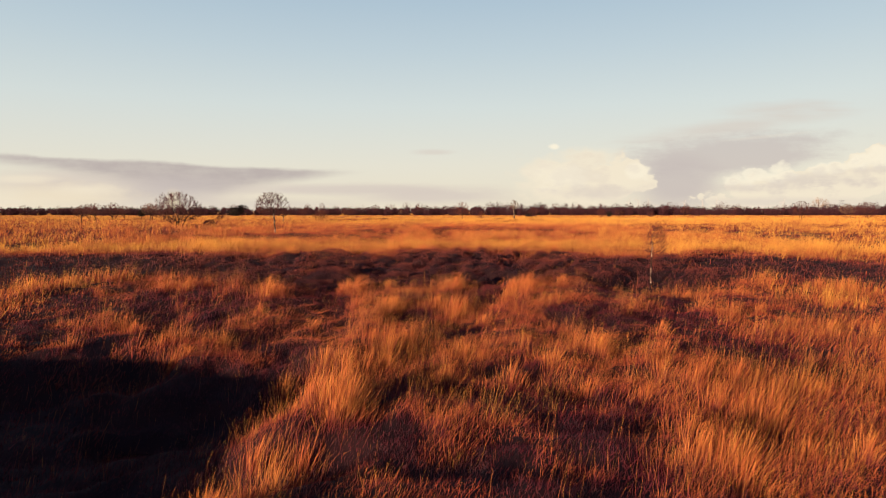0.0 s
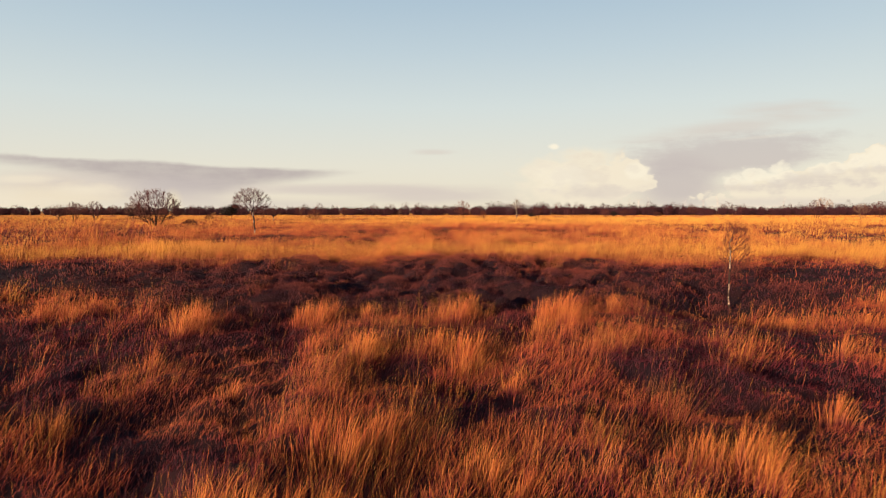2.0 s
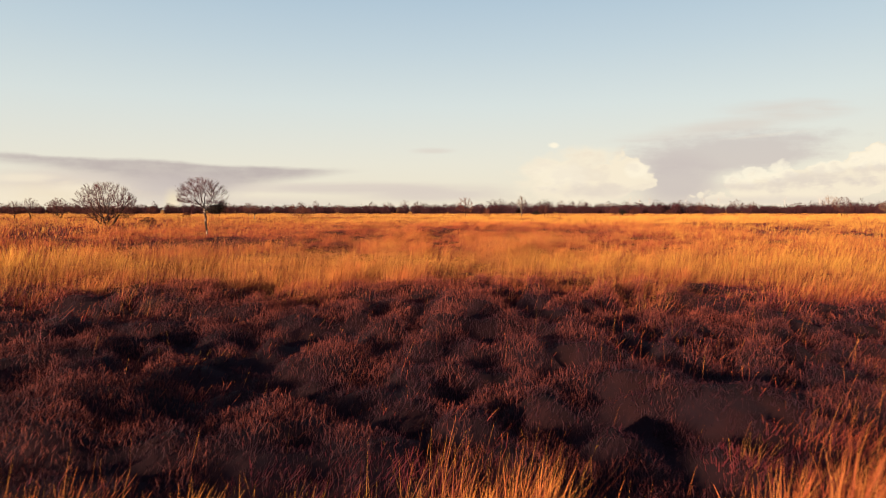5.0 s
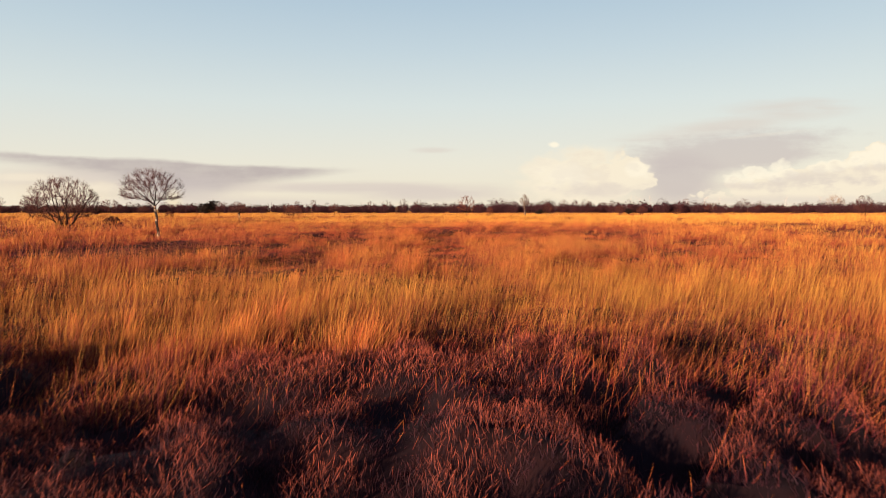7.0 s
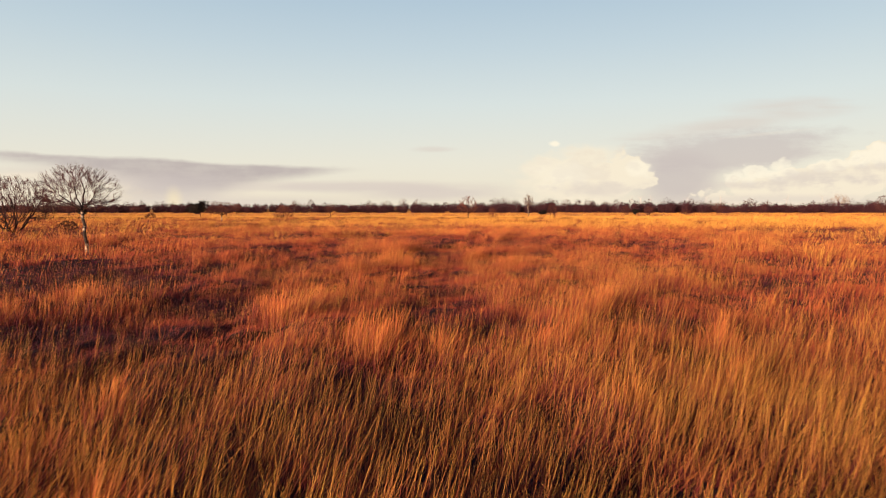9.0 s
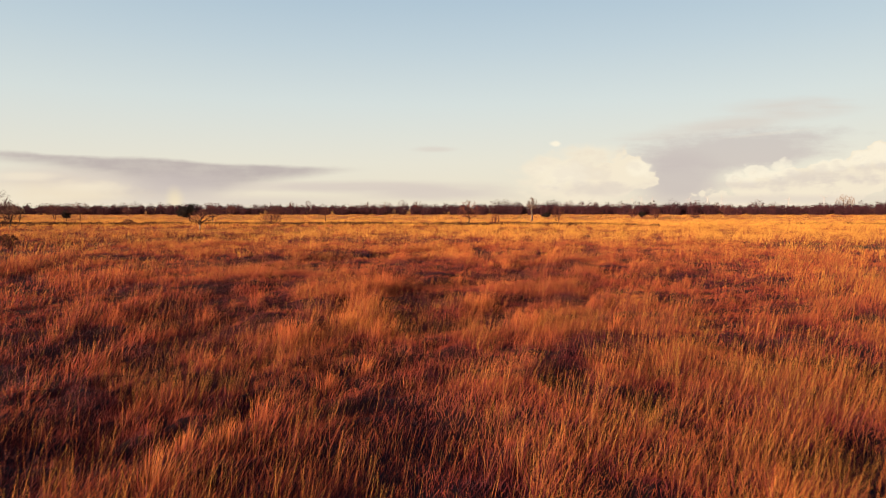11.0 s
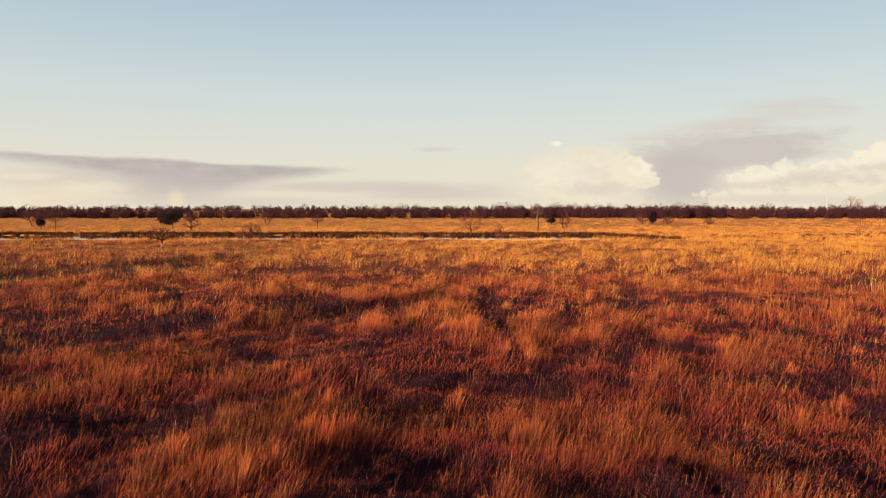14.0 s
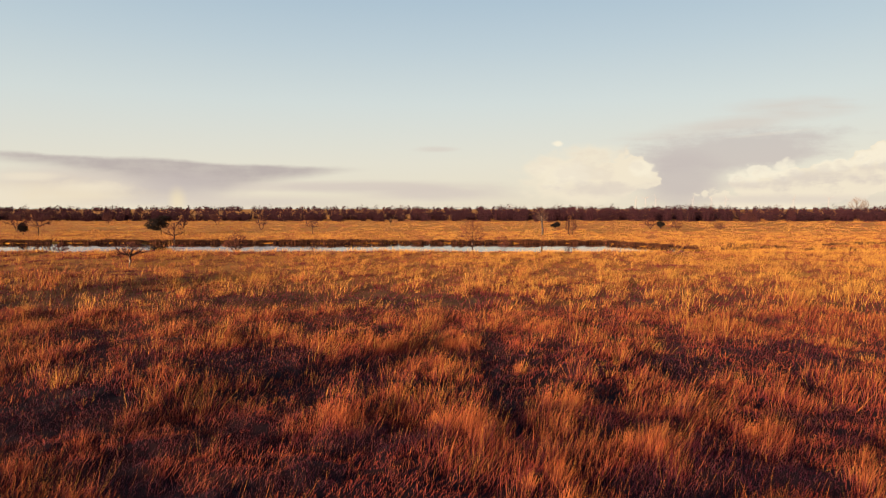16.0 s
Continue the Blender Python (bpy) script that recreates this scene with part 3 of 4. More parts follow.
def stalks(x, y, w, straw):
    """Thin straight flower stalks that stand above the leaves."""
    full = sward(x, y)
    lively = np.clip(0.18 + 1.2 * (full - 0.40), 0.12, 1) * (0.45 + 0.55 * step(soft_noise(x, y, 0.7, 45), 0.35, 0.65)) + 0.6 * gold(y) + 0.12 * step(y, 44, 48) * (1 - step(y, 60, 75))
    keep = rng.random(len(x)) < lively * belt_thin(x, y)
    x, y, full = x[keep], y[keep], full[keep]
    n = len(x)
    h = rng.uniform(0.45, 0.85, n) * (0.62 + 0.40 * np.minimum(full, 1.2))
    lx, ly = h * (0.12 + 0.20 * soft_noise(x, y, 3.0, 41) + rng.normal(0, 0.13, n)), h * rng.normal(-0.02, 0.14, n)
    pale = 0.8 * gold(y) + 0.3 * step(y, 44, 48) * (1 - step(y, 58, 70)) * (1 - 0.6 * step(-x, 3, 12))
    tone = np.clip(0.42 + 0.40 * rng.random(n) - 0.10 * ruddy(x, y) + 0.22 * pale + 0.3 * straw, 0, 0.68 + 0.22 * np.minimum(pale, 1) + 0.5 * straw)
    h = h * (1 + 0.15 * np.minimum(pale, 1))
    v, f, along, t = blades(x, y, ground_z(x, y), h, w * rng.uniform(0.6, 1.3, n), rng.normal(-radians(SUN_AZ), 0.8, n), lx, ly, tone, straight=True)
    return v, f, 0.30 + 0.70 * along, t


def build_grass():
    # reach from, to, tussocks, mat leaves and stalks per square metre, blades a tussock, width of the three kinds, mat length
    for name, lo, hi, dens, mat, stem, per, w, wm, ws, length, box in (
            ("near_grass", 0, 10, 1.1, 560, 84, 64, 0.0070, 0.0120, 0.0066, 0.27, (-7.5, 7.5, 3, 77)),
            ("side_grass", 10, 20, 1.1, 240, 60, 46, 0.0110, 0.0215, 0.0098, 0.29, (-14.5, 14.5, 3, 87)),
            ("middle_grass", 20, 40, 1.0, 76, 34, 36, 0.0190, 0.040, 0.0165, 0.32, (-29, 29, 5, 107))):
        straw = 0.05 if lo < 20 else 0.2
        x, y = scatter(*box, dens, lo, hi)
        sets = [tussocks(x, y, per, w, 1.0, far=lo >= 20, plain_blades=True, straw=straw)]
        x, y = scatter(*box, mat, lo, hi)
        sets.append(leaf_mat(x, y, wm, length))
        x, y = scatter(*box, stem, lo, hi)
        sets.append(stalks(x, y, ws, straw))
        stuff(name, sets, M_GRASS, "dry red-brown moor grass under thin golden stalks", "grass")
    # reach from, to, centres per square metre, blades a centre, width, spread
    for name, lo, hi, dens, per, w, scale, box in (
            ("outer_grass", 40, 90, 0.9, 22, 0.043, 1.5, (-64, 64, 20, 157)),
            ("far_grass", 90, 190, 0.45, 16, 0.085, 2.4, (-134, 134, 60, 257)),
            ("distant_grass", 190, 480, 0.04, 16, 0.29, 5.0, (-340, 340, 100, 546))):
        straw = 0.6 if lo < 90 else 1.0
        x, y = scatter(*box, dens, lo, hi)
        sets = [tussocks(x, y, per, w, scale, far=True, straw=straw)]
        x, y = scatter(*box, dens * (2.2 if lo < 90 else 1.3), lo, hi)
        sets.append(tussocks(x, y, max(8, int(per * 0.4)), w * 1.7, scale, low=True, far=True, straw=straw))
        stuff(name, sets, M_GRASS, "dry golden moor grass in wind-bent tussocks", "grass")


build_grass()


def build_tufts():
    """Tall pale tufts that stand out of the mat."""
    n = 900
    x, y = rng.uniform(-13, 13, n), rng.uniform(5, 100, n)
    lush = soft_noise(x, y, 4.2, 32)
    keep = (y > 1.36 * np.abs(x) - 2.5) & (belt_thin(x, y) > 0.8) & (dark_patch(x, y) < 0.4) & (rng.random(n) < (0.20 + 0.80 * step(lush, 0.4, 0.7)) * (1 - 0.5 * step(y, 28, 45)))
    x, y = x[keep], y[keep]
    size = rng.uniform(0.50, 0.85, len(x))
    spots = [(px, py, r, 0.95) for px, py, r in TALL]
    cx = np.concatenate([x] + [np.array([p[0] + dx * p[2] for dx in (0.0, -0.45, 0.4, 0.1)]) for p in spots])
    cy = np.concatenate([y] + [np.array([p[1] + dy * p[2] for dy in (0.0, 0.3, 0.2, -0.45)]) for p in spots])
    size = np.concatenate([size, np.tile(np.array([0.95, 0.8, 0.85, 0.75]), len(spots))])
    n, per = len(cx), 130
    k = np.repeat(np.arange(n), per)
    ang, r = rng.uniform(0, 2 * np.pi, n * per), np.abs(rng.normal(0, 1, n * per))
    px, py = cx[k] + np.cos(ang) * r * 0.30 * size[k], cy[k] + np.sin(ang) * r * 0.30 * size[k]
    h = size[k] * rng.uniform(0.45, 1.05, n * per) * (1 - 0.22 * np.minimum(r, 1.8))
    lx = h * (0.22 * np.cos(ang) * np.minimum(r, 1.8) + 0.20 + rng.normal(0, 0.12, n * per))
    ly = h * (0.22 * np.sin(ang) * np.minimum(r, 1.8) + rng.normal(0, 0.12, n * per))
    tone = np.clip(0.25 * rng.random(n)[k] + 0.45 * rng.random(n * per) + 0.20 - 0.12 * ruddy(cx, cy)[k], 0, 0.68)
    v, f, along, t = blades(px, py, ground_z(px, py), h, 0.0082 * rng.uniform(0.6, 1.4, n * per), rng.normal(-radians(SUN_AZ), 0.8, n * per), lx, ly, tone, bend=0.4)
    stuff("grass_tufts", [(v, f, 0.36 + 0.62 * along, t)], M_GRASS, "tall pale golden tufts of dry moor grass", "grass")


build_tufts()


def build_margin():
    """Thinner grass on the moor beside and behind the flight line."""
    n = 5200
    x, y = rng.uniform(-48, 48, n), rng.uniform(-12, 66, n)
    keep = y < 1.36 * np.abs(x) - 2.5
    x, y = x[keep], y[keep]
    stuff("margin_grass", [tussocks(x, y, 22, 0.035, 2.0, far=True), tussocks(x, y, 14, 0.06, 2.4, low=True, far=True)], M_GRASS,
          "dry golden moor grass in wind-bent tussocks", "grass")


def build_heather():
    sets = []
    for lo, hi, dens, w, box in ((0, 10, 1200, 0.0100, (-7.5, 7.5, 5, 77)), (10, 20, 460, 0.017, (-14.5, 14.5, 5, 87)),
                                 (20, 40, 90, 0.040, (-29, 29, 10, 107)), (40, 62, 30, 0.075, (-44, 44, 20, 129))):
        x, y = scatter(*box, dens, lo, hi)
        belt = heath(x, y)
        keep = rng.random(len(x)) < np.maximum(belt, (0.30 + 0.40 * step(y, 80, 90)) * dark_patch(x, y))
        x, y, belt = x[keep], y[keep], belt[keep]
        n = len(x)
        bush = soft_noise(x, y, 0.55, 52)
        h = rng.uniform(0.04, 0.10, n) * (0.8 + 0.6 * bush) * (1 + w * 10)
        lx, ly = rng.normal(0.01, 0.045, n), rng.normal(0, 0.045, n)
        lively = 0.36 + 0.55 * step(y, 33.0, 37.0)
        # tone follows cushion height: tops coloured as if lit, gaps as if shaded
        tone = np.clip(0.85 * step(bush, 0.40, 0.80) + 0.45 * rng.random(n) - 0.18, 0, 1) ** 1.3 * lively * (0.35 + 0.65 * belt)
        z = ground_z(x, y) + 0.22 * step(bush, 0.3, 0.85) * rng.random(n) ** 0.6
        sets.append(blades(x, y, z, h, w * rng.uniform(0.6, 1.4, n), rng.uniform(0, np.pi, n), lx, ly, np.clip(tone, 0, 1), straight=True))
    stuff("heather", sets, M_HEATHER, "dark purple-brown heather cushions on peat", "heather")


build_heather()
build_margin()


def build_bank():
    """Sedge tussocks along the far edge of the ditch, and the marsh beyond its end."""
    n = 1150
    x = rng.uniform(-190, 44, n)
    y = 196.7 + 1.6 * (soft_noise(x, 0 * x, 3.0, 22) - 0.5) - 24.0 * step(x, 32, 46) + rng.normal(0, 0.4, n)
    m = 640
    x2 = 44 + 120 * rng.random(m) ** 1.3
    y2 = 173.5 + 4.0 * np.sin(x2 / 13.0) + 7.0 * rng.integers(0, 3, m) + rng.normal(0, 0.7, m)
    patch = soft_noise(x2, y2, 11.0, 24) > 0.42
    x2, y2, m = x2[patch], y2[patch], int(patch.sum())
    x, y = np.concatenate([x, x2]), np.concatenate([y, y2])
    n += m
    per = 34
    k = np.repeat(np.arange(n), per)
    ang, r = rng.uniform(0, 2 * np.pi, n * per), np.sqrt(rng.random(n * per))
    rad = rng.uniform(0.3, 0.75, n)
    px, py = x[k] + np.cos(ang) * r * rad[k], y[k] + np.sin(ang) * r * rad[k] * 0.6
    h = rng.uniform(0.4, 0.8, n)[k] * rng.uniform(0.7, 1.1, n * per)
    lx, ly = np.cos(ang) * 0.25 * r, np.sin(ang) * 0.25 * r
    z = np.maximum(ground_z(px, py), -0.25)
    stuff("bank_sedge", [blades(px, py, z, h, rng.uniform(0.10, 0.20, n * per), rng.uniform(0, np.pi, n * per), lx, ly,
                                np.clip(rng.random(n)[k] * 0.7 + 0.3 * rng.random(n * per), 0, 1), straight=True)],
          M_SEDGE, "dark brown sedge tussocks along the ditch bank", "sedge")


build_bank()


# ---------------------------------------------------------------- trees
def tubes(segs, sides):
    """Tapered tubes for segments (p, q, radius at p, radius at q)."""
    p = np.array([s[0] for s in segs], float)
    q = np.array([s[1] for s in segs], float)
    r0 = np.array([s[2] for s in segs])[:, None]
    r1 = np.array([s[3] for s in segs])[:, None]
    d = q - p
    d /= np.linalg.norm(d, axis=1, keepdims=True) + 1e-9
    ref = np.where(np.abs(d[:, 2:3]) > 0.9, np.array([[1.0, 0, 0]]), np.array([[0, 0, 1.0]]))
    a = np.cross(d, ref)
    a /= np.linalg.norm(a, axis=1, keepdims=True)
    b = np.cross(d, a)
    rings = []
    for base, r in ((p, r0), (q + d * r1 * 0.3, r1)):
        for j in range(sides):
            t = 2 * np.pi * j / sides
            rings.append(base + (a * np.cos(t) + b * np.sin(t)) * r)
    v = np.stack(rings, 1)
    n = len(segs)
    faces = []
    for j in range(sides):
        j2 = (j + 1) % sides
        faces.append([j, j2, sides + j2, sides + j])
    f = (np.arange(n)[:, None, None] * (2 * sides) + np.array(faces)[None]).reshape(-1, 4)
    return v.reshape(-1, 3), f


def colonise(g, aims, nodes, parents, step_len, reach, kill, rise, rounds=90):
    """Grow branches from the nodes towards the aims until these are used up."""
    pos = [np.array(p, float) for p in nodes]
    par = list(parents)
    P = np.array(pos)
    d = np.linalg.norm(aims[:, None] - P[None], axis=2)
    near, dist = d.argmin(1), d.min(1)
    live = np.ones(len(aims), bool)
    for _ in range(rounds):
        sel = np.nonzero(live & (dist < reach))[0]
        if len(sel) == 0:
            if not live.any() or reach > 50:
                break
            reach *= 1.5
            continue
        first = len(pos)
        for k in np.unique(near[sel]):
            mine = sel[near[sel] == k]
            w = aims[mine] - pos[k]
            way = (w / np.linalg.norm(w, axis=1, keepdims=True)).mean(0) + g.normal(0, 0.16, 3) + (0, 0, rise)
            way /= np.linalg.norm(way) + 1e-9
            pos.append(pos[k] + way * step_len)
            par.append(int(k))
        fresh = np.array(pos[first:])
        d = np.linalg.norm(aims[:, None] - fresh[None], axis=2)
        j, m = d.argmin(1), d.min(1)
        closer = m < dist
        near[closer], dist[closer] = first + j[closer], m[closer]
        live &= dist > kill
        if len(pos) > 6000:
            break
    return np.array(pos), par


def part(name, mesh, parent, label=""):
    ob = new(name, mesh)
    ob.parent = parent
    if label:
        tagged(ob, label)
    return ob


def tree(name, x, y, height, width, seed, label, category="tree", clear=0.45, stems=1, aims=420, flat=0.0, trunk_r=0.10, lean=(0.0, 0.0),
         birch=True, twig=None, twig_r=0.008, group="", sink=0.1, crown_low=None, whip=2.4, fine=34, rise=0.18, clump=0.14):
    """A bare tree grown into a domed crown. clear: where the trunk forks; crown_low: where the crown begins, as shares of the height."""
    g = np.random.default_rng(seed)
    width = 0.86 * width
    base = tagged(new(name), label, category, group)
    base.location = (x, y, max(float(ground_z(x, y)), -0.22) - sink)
    low = height * (clear if crown_low is None else crown_low)
    mid = low + (height - low) * (0.30 if not flat else 0.22)
    a, r = g.uniform(0, 2 * np.pi, aims), np.sqrt(g.uniform(0.0, 1, aims))
    t = g.random(aims)
    dome = np.sqrt(np.maximum(1 - r * r, 0))
    lump = 1 + 0.20 * np.sin(2 * a + seed) + 0.15 * np.sin(5 * a + 2 * seed)
    up = mid + (height - mid) * dome * (1 - 0.75 * t * t) * (0.90 + 0.16 * np.sin(4 * a + 3 * seed) * r)
    down = mid - (mid - low) * dome * t * (1 - 0.5 * flat)
    z = np.where(g.random(aims) < 0.72, up, down)
    shift = height * np.array(lean)
    pts = np.stack([np.cos(a) * r * width / 2 * lump + shift[0], np.sin(a) * r * width / 2 * lump + shift[1], z], 1)
    # boughs: the twigs gather round some centres, with gaps between
    hubs = pts[g.integers(0, aims, max(9, aims // 45))]
    own = np.linalg.norm(pts[:, None] - hubs[None], axis=2).argmin(1)
    pts = pts + (hubs[own] - pts) * clump
    nodes, parents, fork = [], [], height * clear
    heads = []
    for s in range(stems):
        b = 2 * np.pi * s / stems + g.uniform(-0.4, 0.4)
        tilt = np.array([lean[0], lean[1], 1.0]) if stems == 1 else np.array([np.cos(b) * 0.6, np.sin(b) * 0.6, 1.0])
        p = np.zeros(3) if stems == 1 else np.array([np.cos(b), np.sin(b), 0]) * 0.03 * width
        start = len(nodes)
        nodes.append(p), parents.append(-1)
        n = 7
        for i in range(n):
            if stems > 1:
                tilt = tilt + g.normal(0, 0.2, 3) * (1, 1, 0)
            turn = tilt + g.normal(0, 0.13 if stems == 1 else 0.0, 3) * (1, 1, 0)
            p = p + turn / np.linalg.norm(turn) * fork / n
            parents.append(len(nodes) - 1), nodes.append(p)
        heads.append(range(start, len(nodes)))
    # only the upper part of each stem sends out limbs
    stepl = height / fine
    pos, par = colonise(g, pts, nodes, parents, stepl, 3.0 * width, stepl * 2.3, rise)
    kids = [[] for _ in par]
    for i, p in enumerate(par):
        if p >= 0:
            kids[p].append(i)
    tips = np.zeros(len(par))
    for i in range(len(par) - 1, -1, -1):
        tips[i] = max(1.0, sum(tips[k] for k in kids[i]))
    most = max(tips[h[0]] for h in heads)
    power = np.log(max(trunk_r / twig_r, 1.5)) / np.log(max(most, 3))
    rad = twig_r * tips ** power
    stem_ids = set(i for h in heads for i in h)
    for h in heads:
        segs = [(pos[par[i]], pos[i], rad[par[i]] * (1.35 if par[i] == h[0] else 1), rad[i]) for i in h if par[i] >= 0]
        v, f = tubes(segs, 8)
        part("trunk", mesh_from("trunk", v, f, M_BIRCH if birch else M_BARK, smooth=True), base, "white and black birch bark" if birch else "")
    rest = [i for i in range(len(par)) if i not in stem_ids]
    edge = max(0.24 * trunk_r, 2.2 * twig_r)
    thick = [i for i in rest if rad[i] > edge]
    thin = [i for i in rest if rad[i] <= edge]
    limbs, owner = {}, {}
    for i in thick:
        owner[i] = owner.get(par[i], i)
        limbs.setdefault(owner[i], []).append(i)
    for ids in limbs.values():
        v, f = tubes([(pos[par[i]], pos[i], min(rad[par[i]], rad[i] * 1.5), rad[i]) for i in ids], 5)
        part("limb", mesh_from("limb", v, f, M_BIRCH if "white stem" in label else M_BARK, smooth=True), base)
    segs = [(pos[par[i]], pos[i], min(rad[par[i]], rad[i] * 1.4), rad[i]) for i in thin]
    # fine outer twigs that fan outwards and up from the heart of the crown
    heart = np.array([0.7 * shift[0], 0.7 * shift[1], low * 0.9])
    for i in thin:
        if tips[i] <= 3:
            d0 = pos[i] - pos[par[i]]
            d0 /= np.linalg.norm(d0) + 1e-9
            away = pos[i] - heart
            away /= np.linalg.norm(away) + 1e-9
            for _ in range(1 if y > 390 else 3 if tips[i] <= 2 and y < 120 else 2):
                d1 = 0.45 * d0 + 0.75 * away + g.normal(0, 0.30, 3) + (0, 0, 0.08)
                d1 /= np.linalg.norm(d1)
                far_end = pos[i] + d1 * stepl * whip * g.uniform(0.4, 1.25)
                segs.append((pos[i], far_end, twig_r * 0.8, twig_r * 0.4))
                if y > 120:
                    continue
                d2 = d1 + g.normal(0, 0.35, 3)
                fork_at = pos[i] + (far_end - pos[i]) * g.uniform(0.3, 0.7)
                segs.append((fork_at, fork_at + d2 * stepl * whip * g.uniform(0.25, 0.6), twig_r * 0.6, twig_r * 0.35))
    v, f = tubes(segs, 3)
    tone = np.repeat(g.random(len(segs)), 6)
    tagged(part("crown", mesh_from("crown", v, f, twig or M_TWIG, (("tone", tone),)), base, "bare reddish-brown twigs"), kind="stuff")
    return base


tree("birch_sapling", 9.8, 29.6, 3.2, 1.05, 3, "slender young white-stemmed birch, nearly bare", clear=0.86, crown_low=0.34, aims=900, fine=60, whip=3.0, trunk_r=0.030, lean=(0.05, 0.0),
     twig_r=0.0036, twig=M_REDTWIG, rise=0.75, sink=0.45)
tree("lone_birch", -18.9, 71.7, 5.0, 4.0, 12, "lone bare birch with a wide umbrella crown", clear=0.50, crown_low=0.50, aims=2300, fine=54, flat=0.5, clump=0.16, rise=0.06, whip=3.6,
     trunk_r=0.085, lean=(-0.10, 0.0), twig_r=0.0060)
tree("spreading_tree", -41.2, 98.5, 5.8, 9.4, 23, "many-stemmed bare tree with a broad crown", clear=0.14, crown_low=0.08, stems=5, aims=1900, fine=48, clump=0.16, rise=0.22, whip=3.2,
     trunk_r=0.13, twig_r=0.0080, birch=False)


def conifer(name, x, y, height, width, seed, label):
    """A dark pine: trunk and a ragged crown of needle tufts."""
    g = np.random.default_rng(seed)
    base = tagged(new(name), label, "pine tree")
    base.location = (x, y, float(ground_z(x, y)) - 0.05)
    v, f = tubes([((0, 0, 0), (0.05, 0, height * 0.5), 0.14, 0.10), ((0.05, 0, height * 0.5), (0, 0.05, height * 0.9), 0.10, 0.03)], 7)
    part("trunk", mesh_from("trunk", v, f, M_BARK, smooth=True), base)
    n = 120
    t = g.random(n)
    cz = height * (0.22 + 0.70 * t)
    prof = np.sqrt(np.clip(1 - ((t - 0.42) / 0.62) ** 2, 0.05, 1)) * width / 2
    a, r = g.uniform(0, 2 * np.pi, n), np.sqrt(g.random(n)) * 0.85
    cx, cy = np.cos(a) * r * prof, np.sin(a) * r * prof
    m = g.integers(0, 9, n)
    cx, cy, cz = 0.45 * cx + 0.62 * cx[m], 0.45 * cy + 0.62 * cy[m], 0.5 * cz + 0.5 * cz[m]
    per = 34
    k = np.repeat(np.arange(n), per)
    ang = g.uniform(0, 2 * np.pi, n * per)
    ln = g.uniform(0.25, 0.65, n * per) * height / 4.5
    bl = blades(cx[k] + g.normal(0, 0.26, n * per), cy[k] + g.normal(0, 0.26, n * per), cz[k] + g.normal(0, 0.20, n * per),
                ln * g.uniform(0.2, 1.0, n * per), 0.16 * g.uniform(0.6, 1.2, n * per), g.uniform(0, np.pi, n * per),
                np.cos(ang) * ln, np.sin(ang) * ln, g.random(n * per))
    part("crown", mesh_from("crown", bl[0], bl[1], M_PINE, (("along", bl[2]), ("tone", bl[3]))), base, "dense dark green needles")
    return base


conifer("pine_tree", -76.0, 236.0, 5.6, 13.0, 5, "dense dark green pine on the open moor")
conifer("pine_tree", -110.0, 231.0, 3.4, 2.6, 6, "small dark pine beside a bare tree")
conifer("juniper_bush", 39.5, 290.0, 2.3, 4.6, 8, "low dark evergreen bush beyond the ditch")
conifer("juniper_bush", 74.5, 284.0, 2.6, 3.4, 9, "dark evergreen bush beside a bare shrub")

# x, y, height, crown width, clear trunk, stems, pale or birch trunk, label
WATERSIDE = [
    (-34.3, 136, 3.2, 3.8, 0.40, 1, "small bare birch with spreading twigs in the grass"),
    (-50.0, 184, 4.5, 3.8, 0.32, 1, "slim white birch on the far ditch bank"),
    (-31.5, 163, 3.3, 4.0, 0.10, 4, "dense purple-brown shrub at the water's edge"),
    (4.9, 164, 5.5, 4.4, 0.27, 1, "bare birch standing at the water's edge"),
    (9.9, 165, 2.9, 2.0, 0.12, 3, "small dark shrub at the water's edge"),
    (-55.5, 158, 1.6, 2.6, 0.1, 4, "low scrubby shrub at the water's edge"),
    (26.0, 232, 7.3, 4.6, 0.58, 1, "tall pale birch with a white stem and limbs"),
    (33.0, 229, 4.7, 4.2, 0.20, 2, "round-crowned bare tree on the moor"),
    (71.0, 284, 4.2, 4.4, 0.12, 3, "bare shrub on the moor beyond the ditch"),
    (74.5, 268, 3.7, 4.0, 0.15, 3, "bare brown shrub on the moor"),
    (88.0, 268, 2.7, 3.4, 0.12, 3, "small bare shrub on the moor"),
    (126, 328, 6.0, 7.0, 0.25, 2, "bare tree with a wide crown before the wood"),
    (196, 424, 6.0, 6.0, 0.25, 1, "bare tree before the edge of the wood"),
]
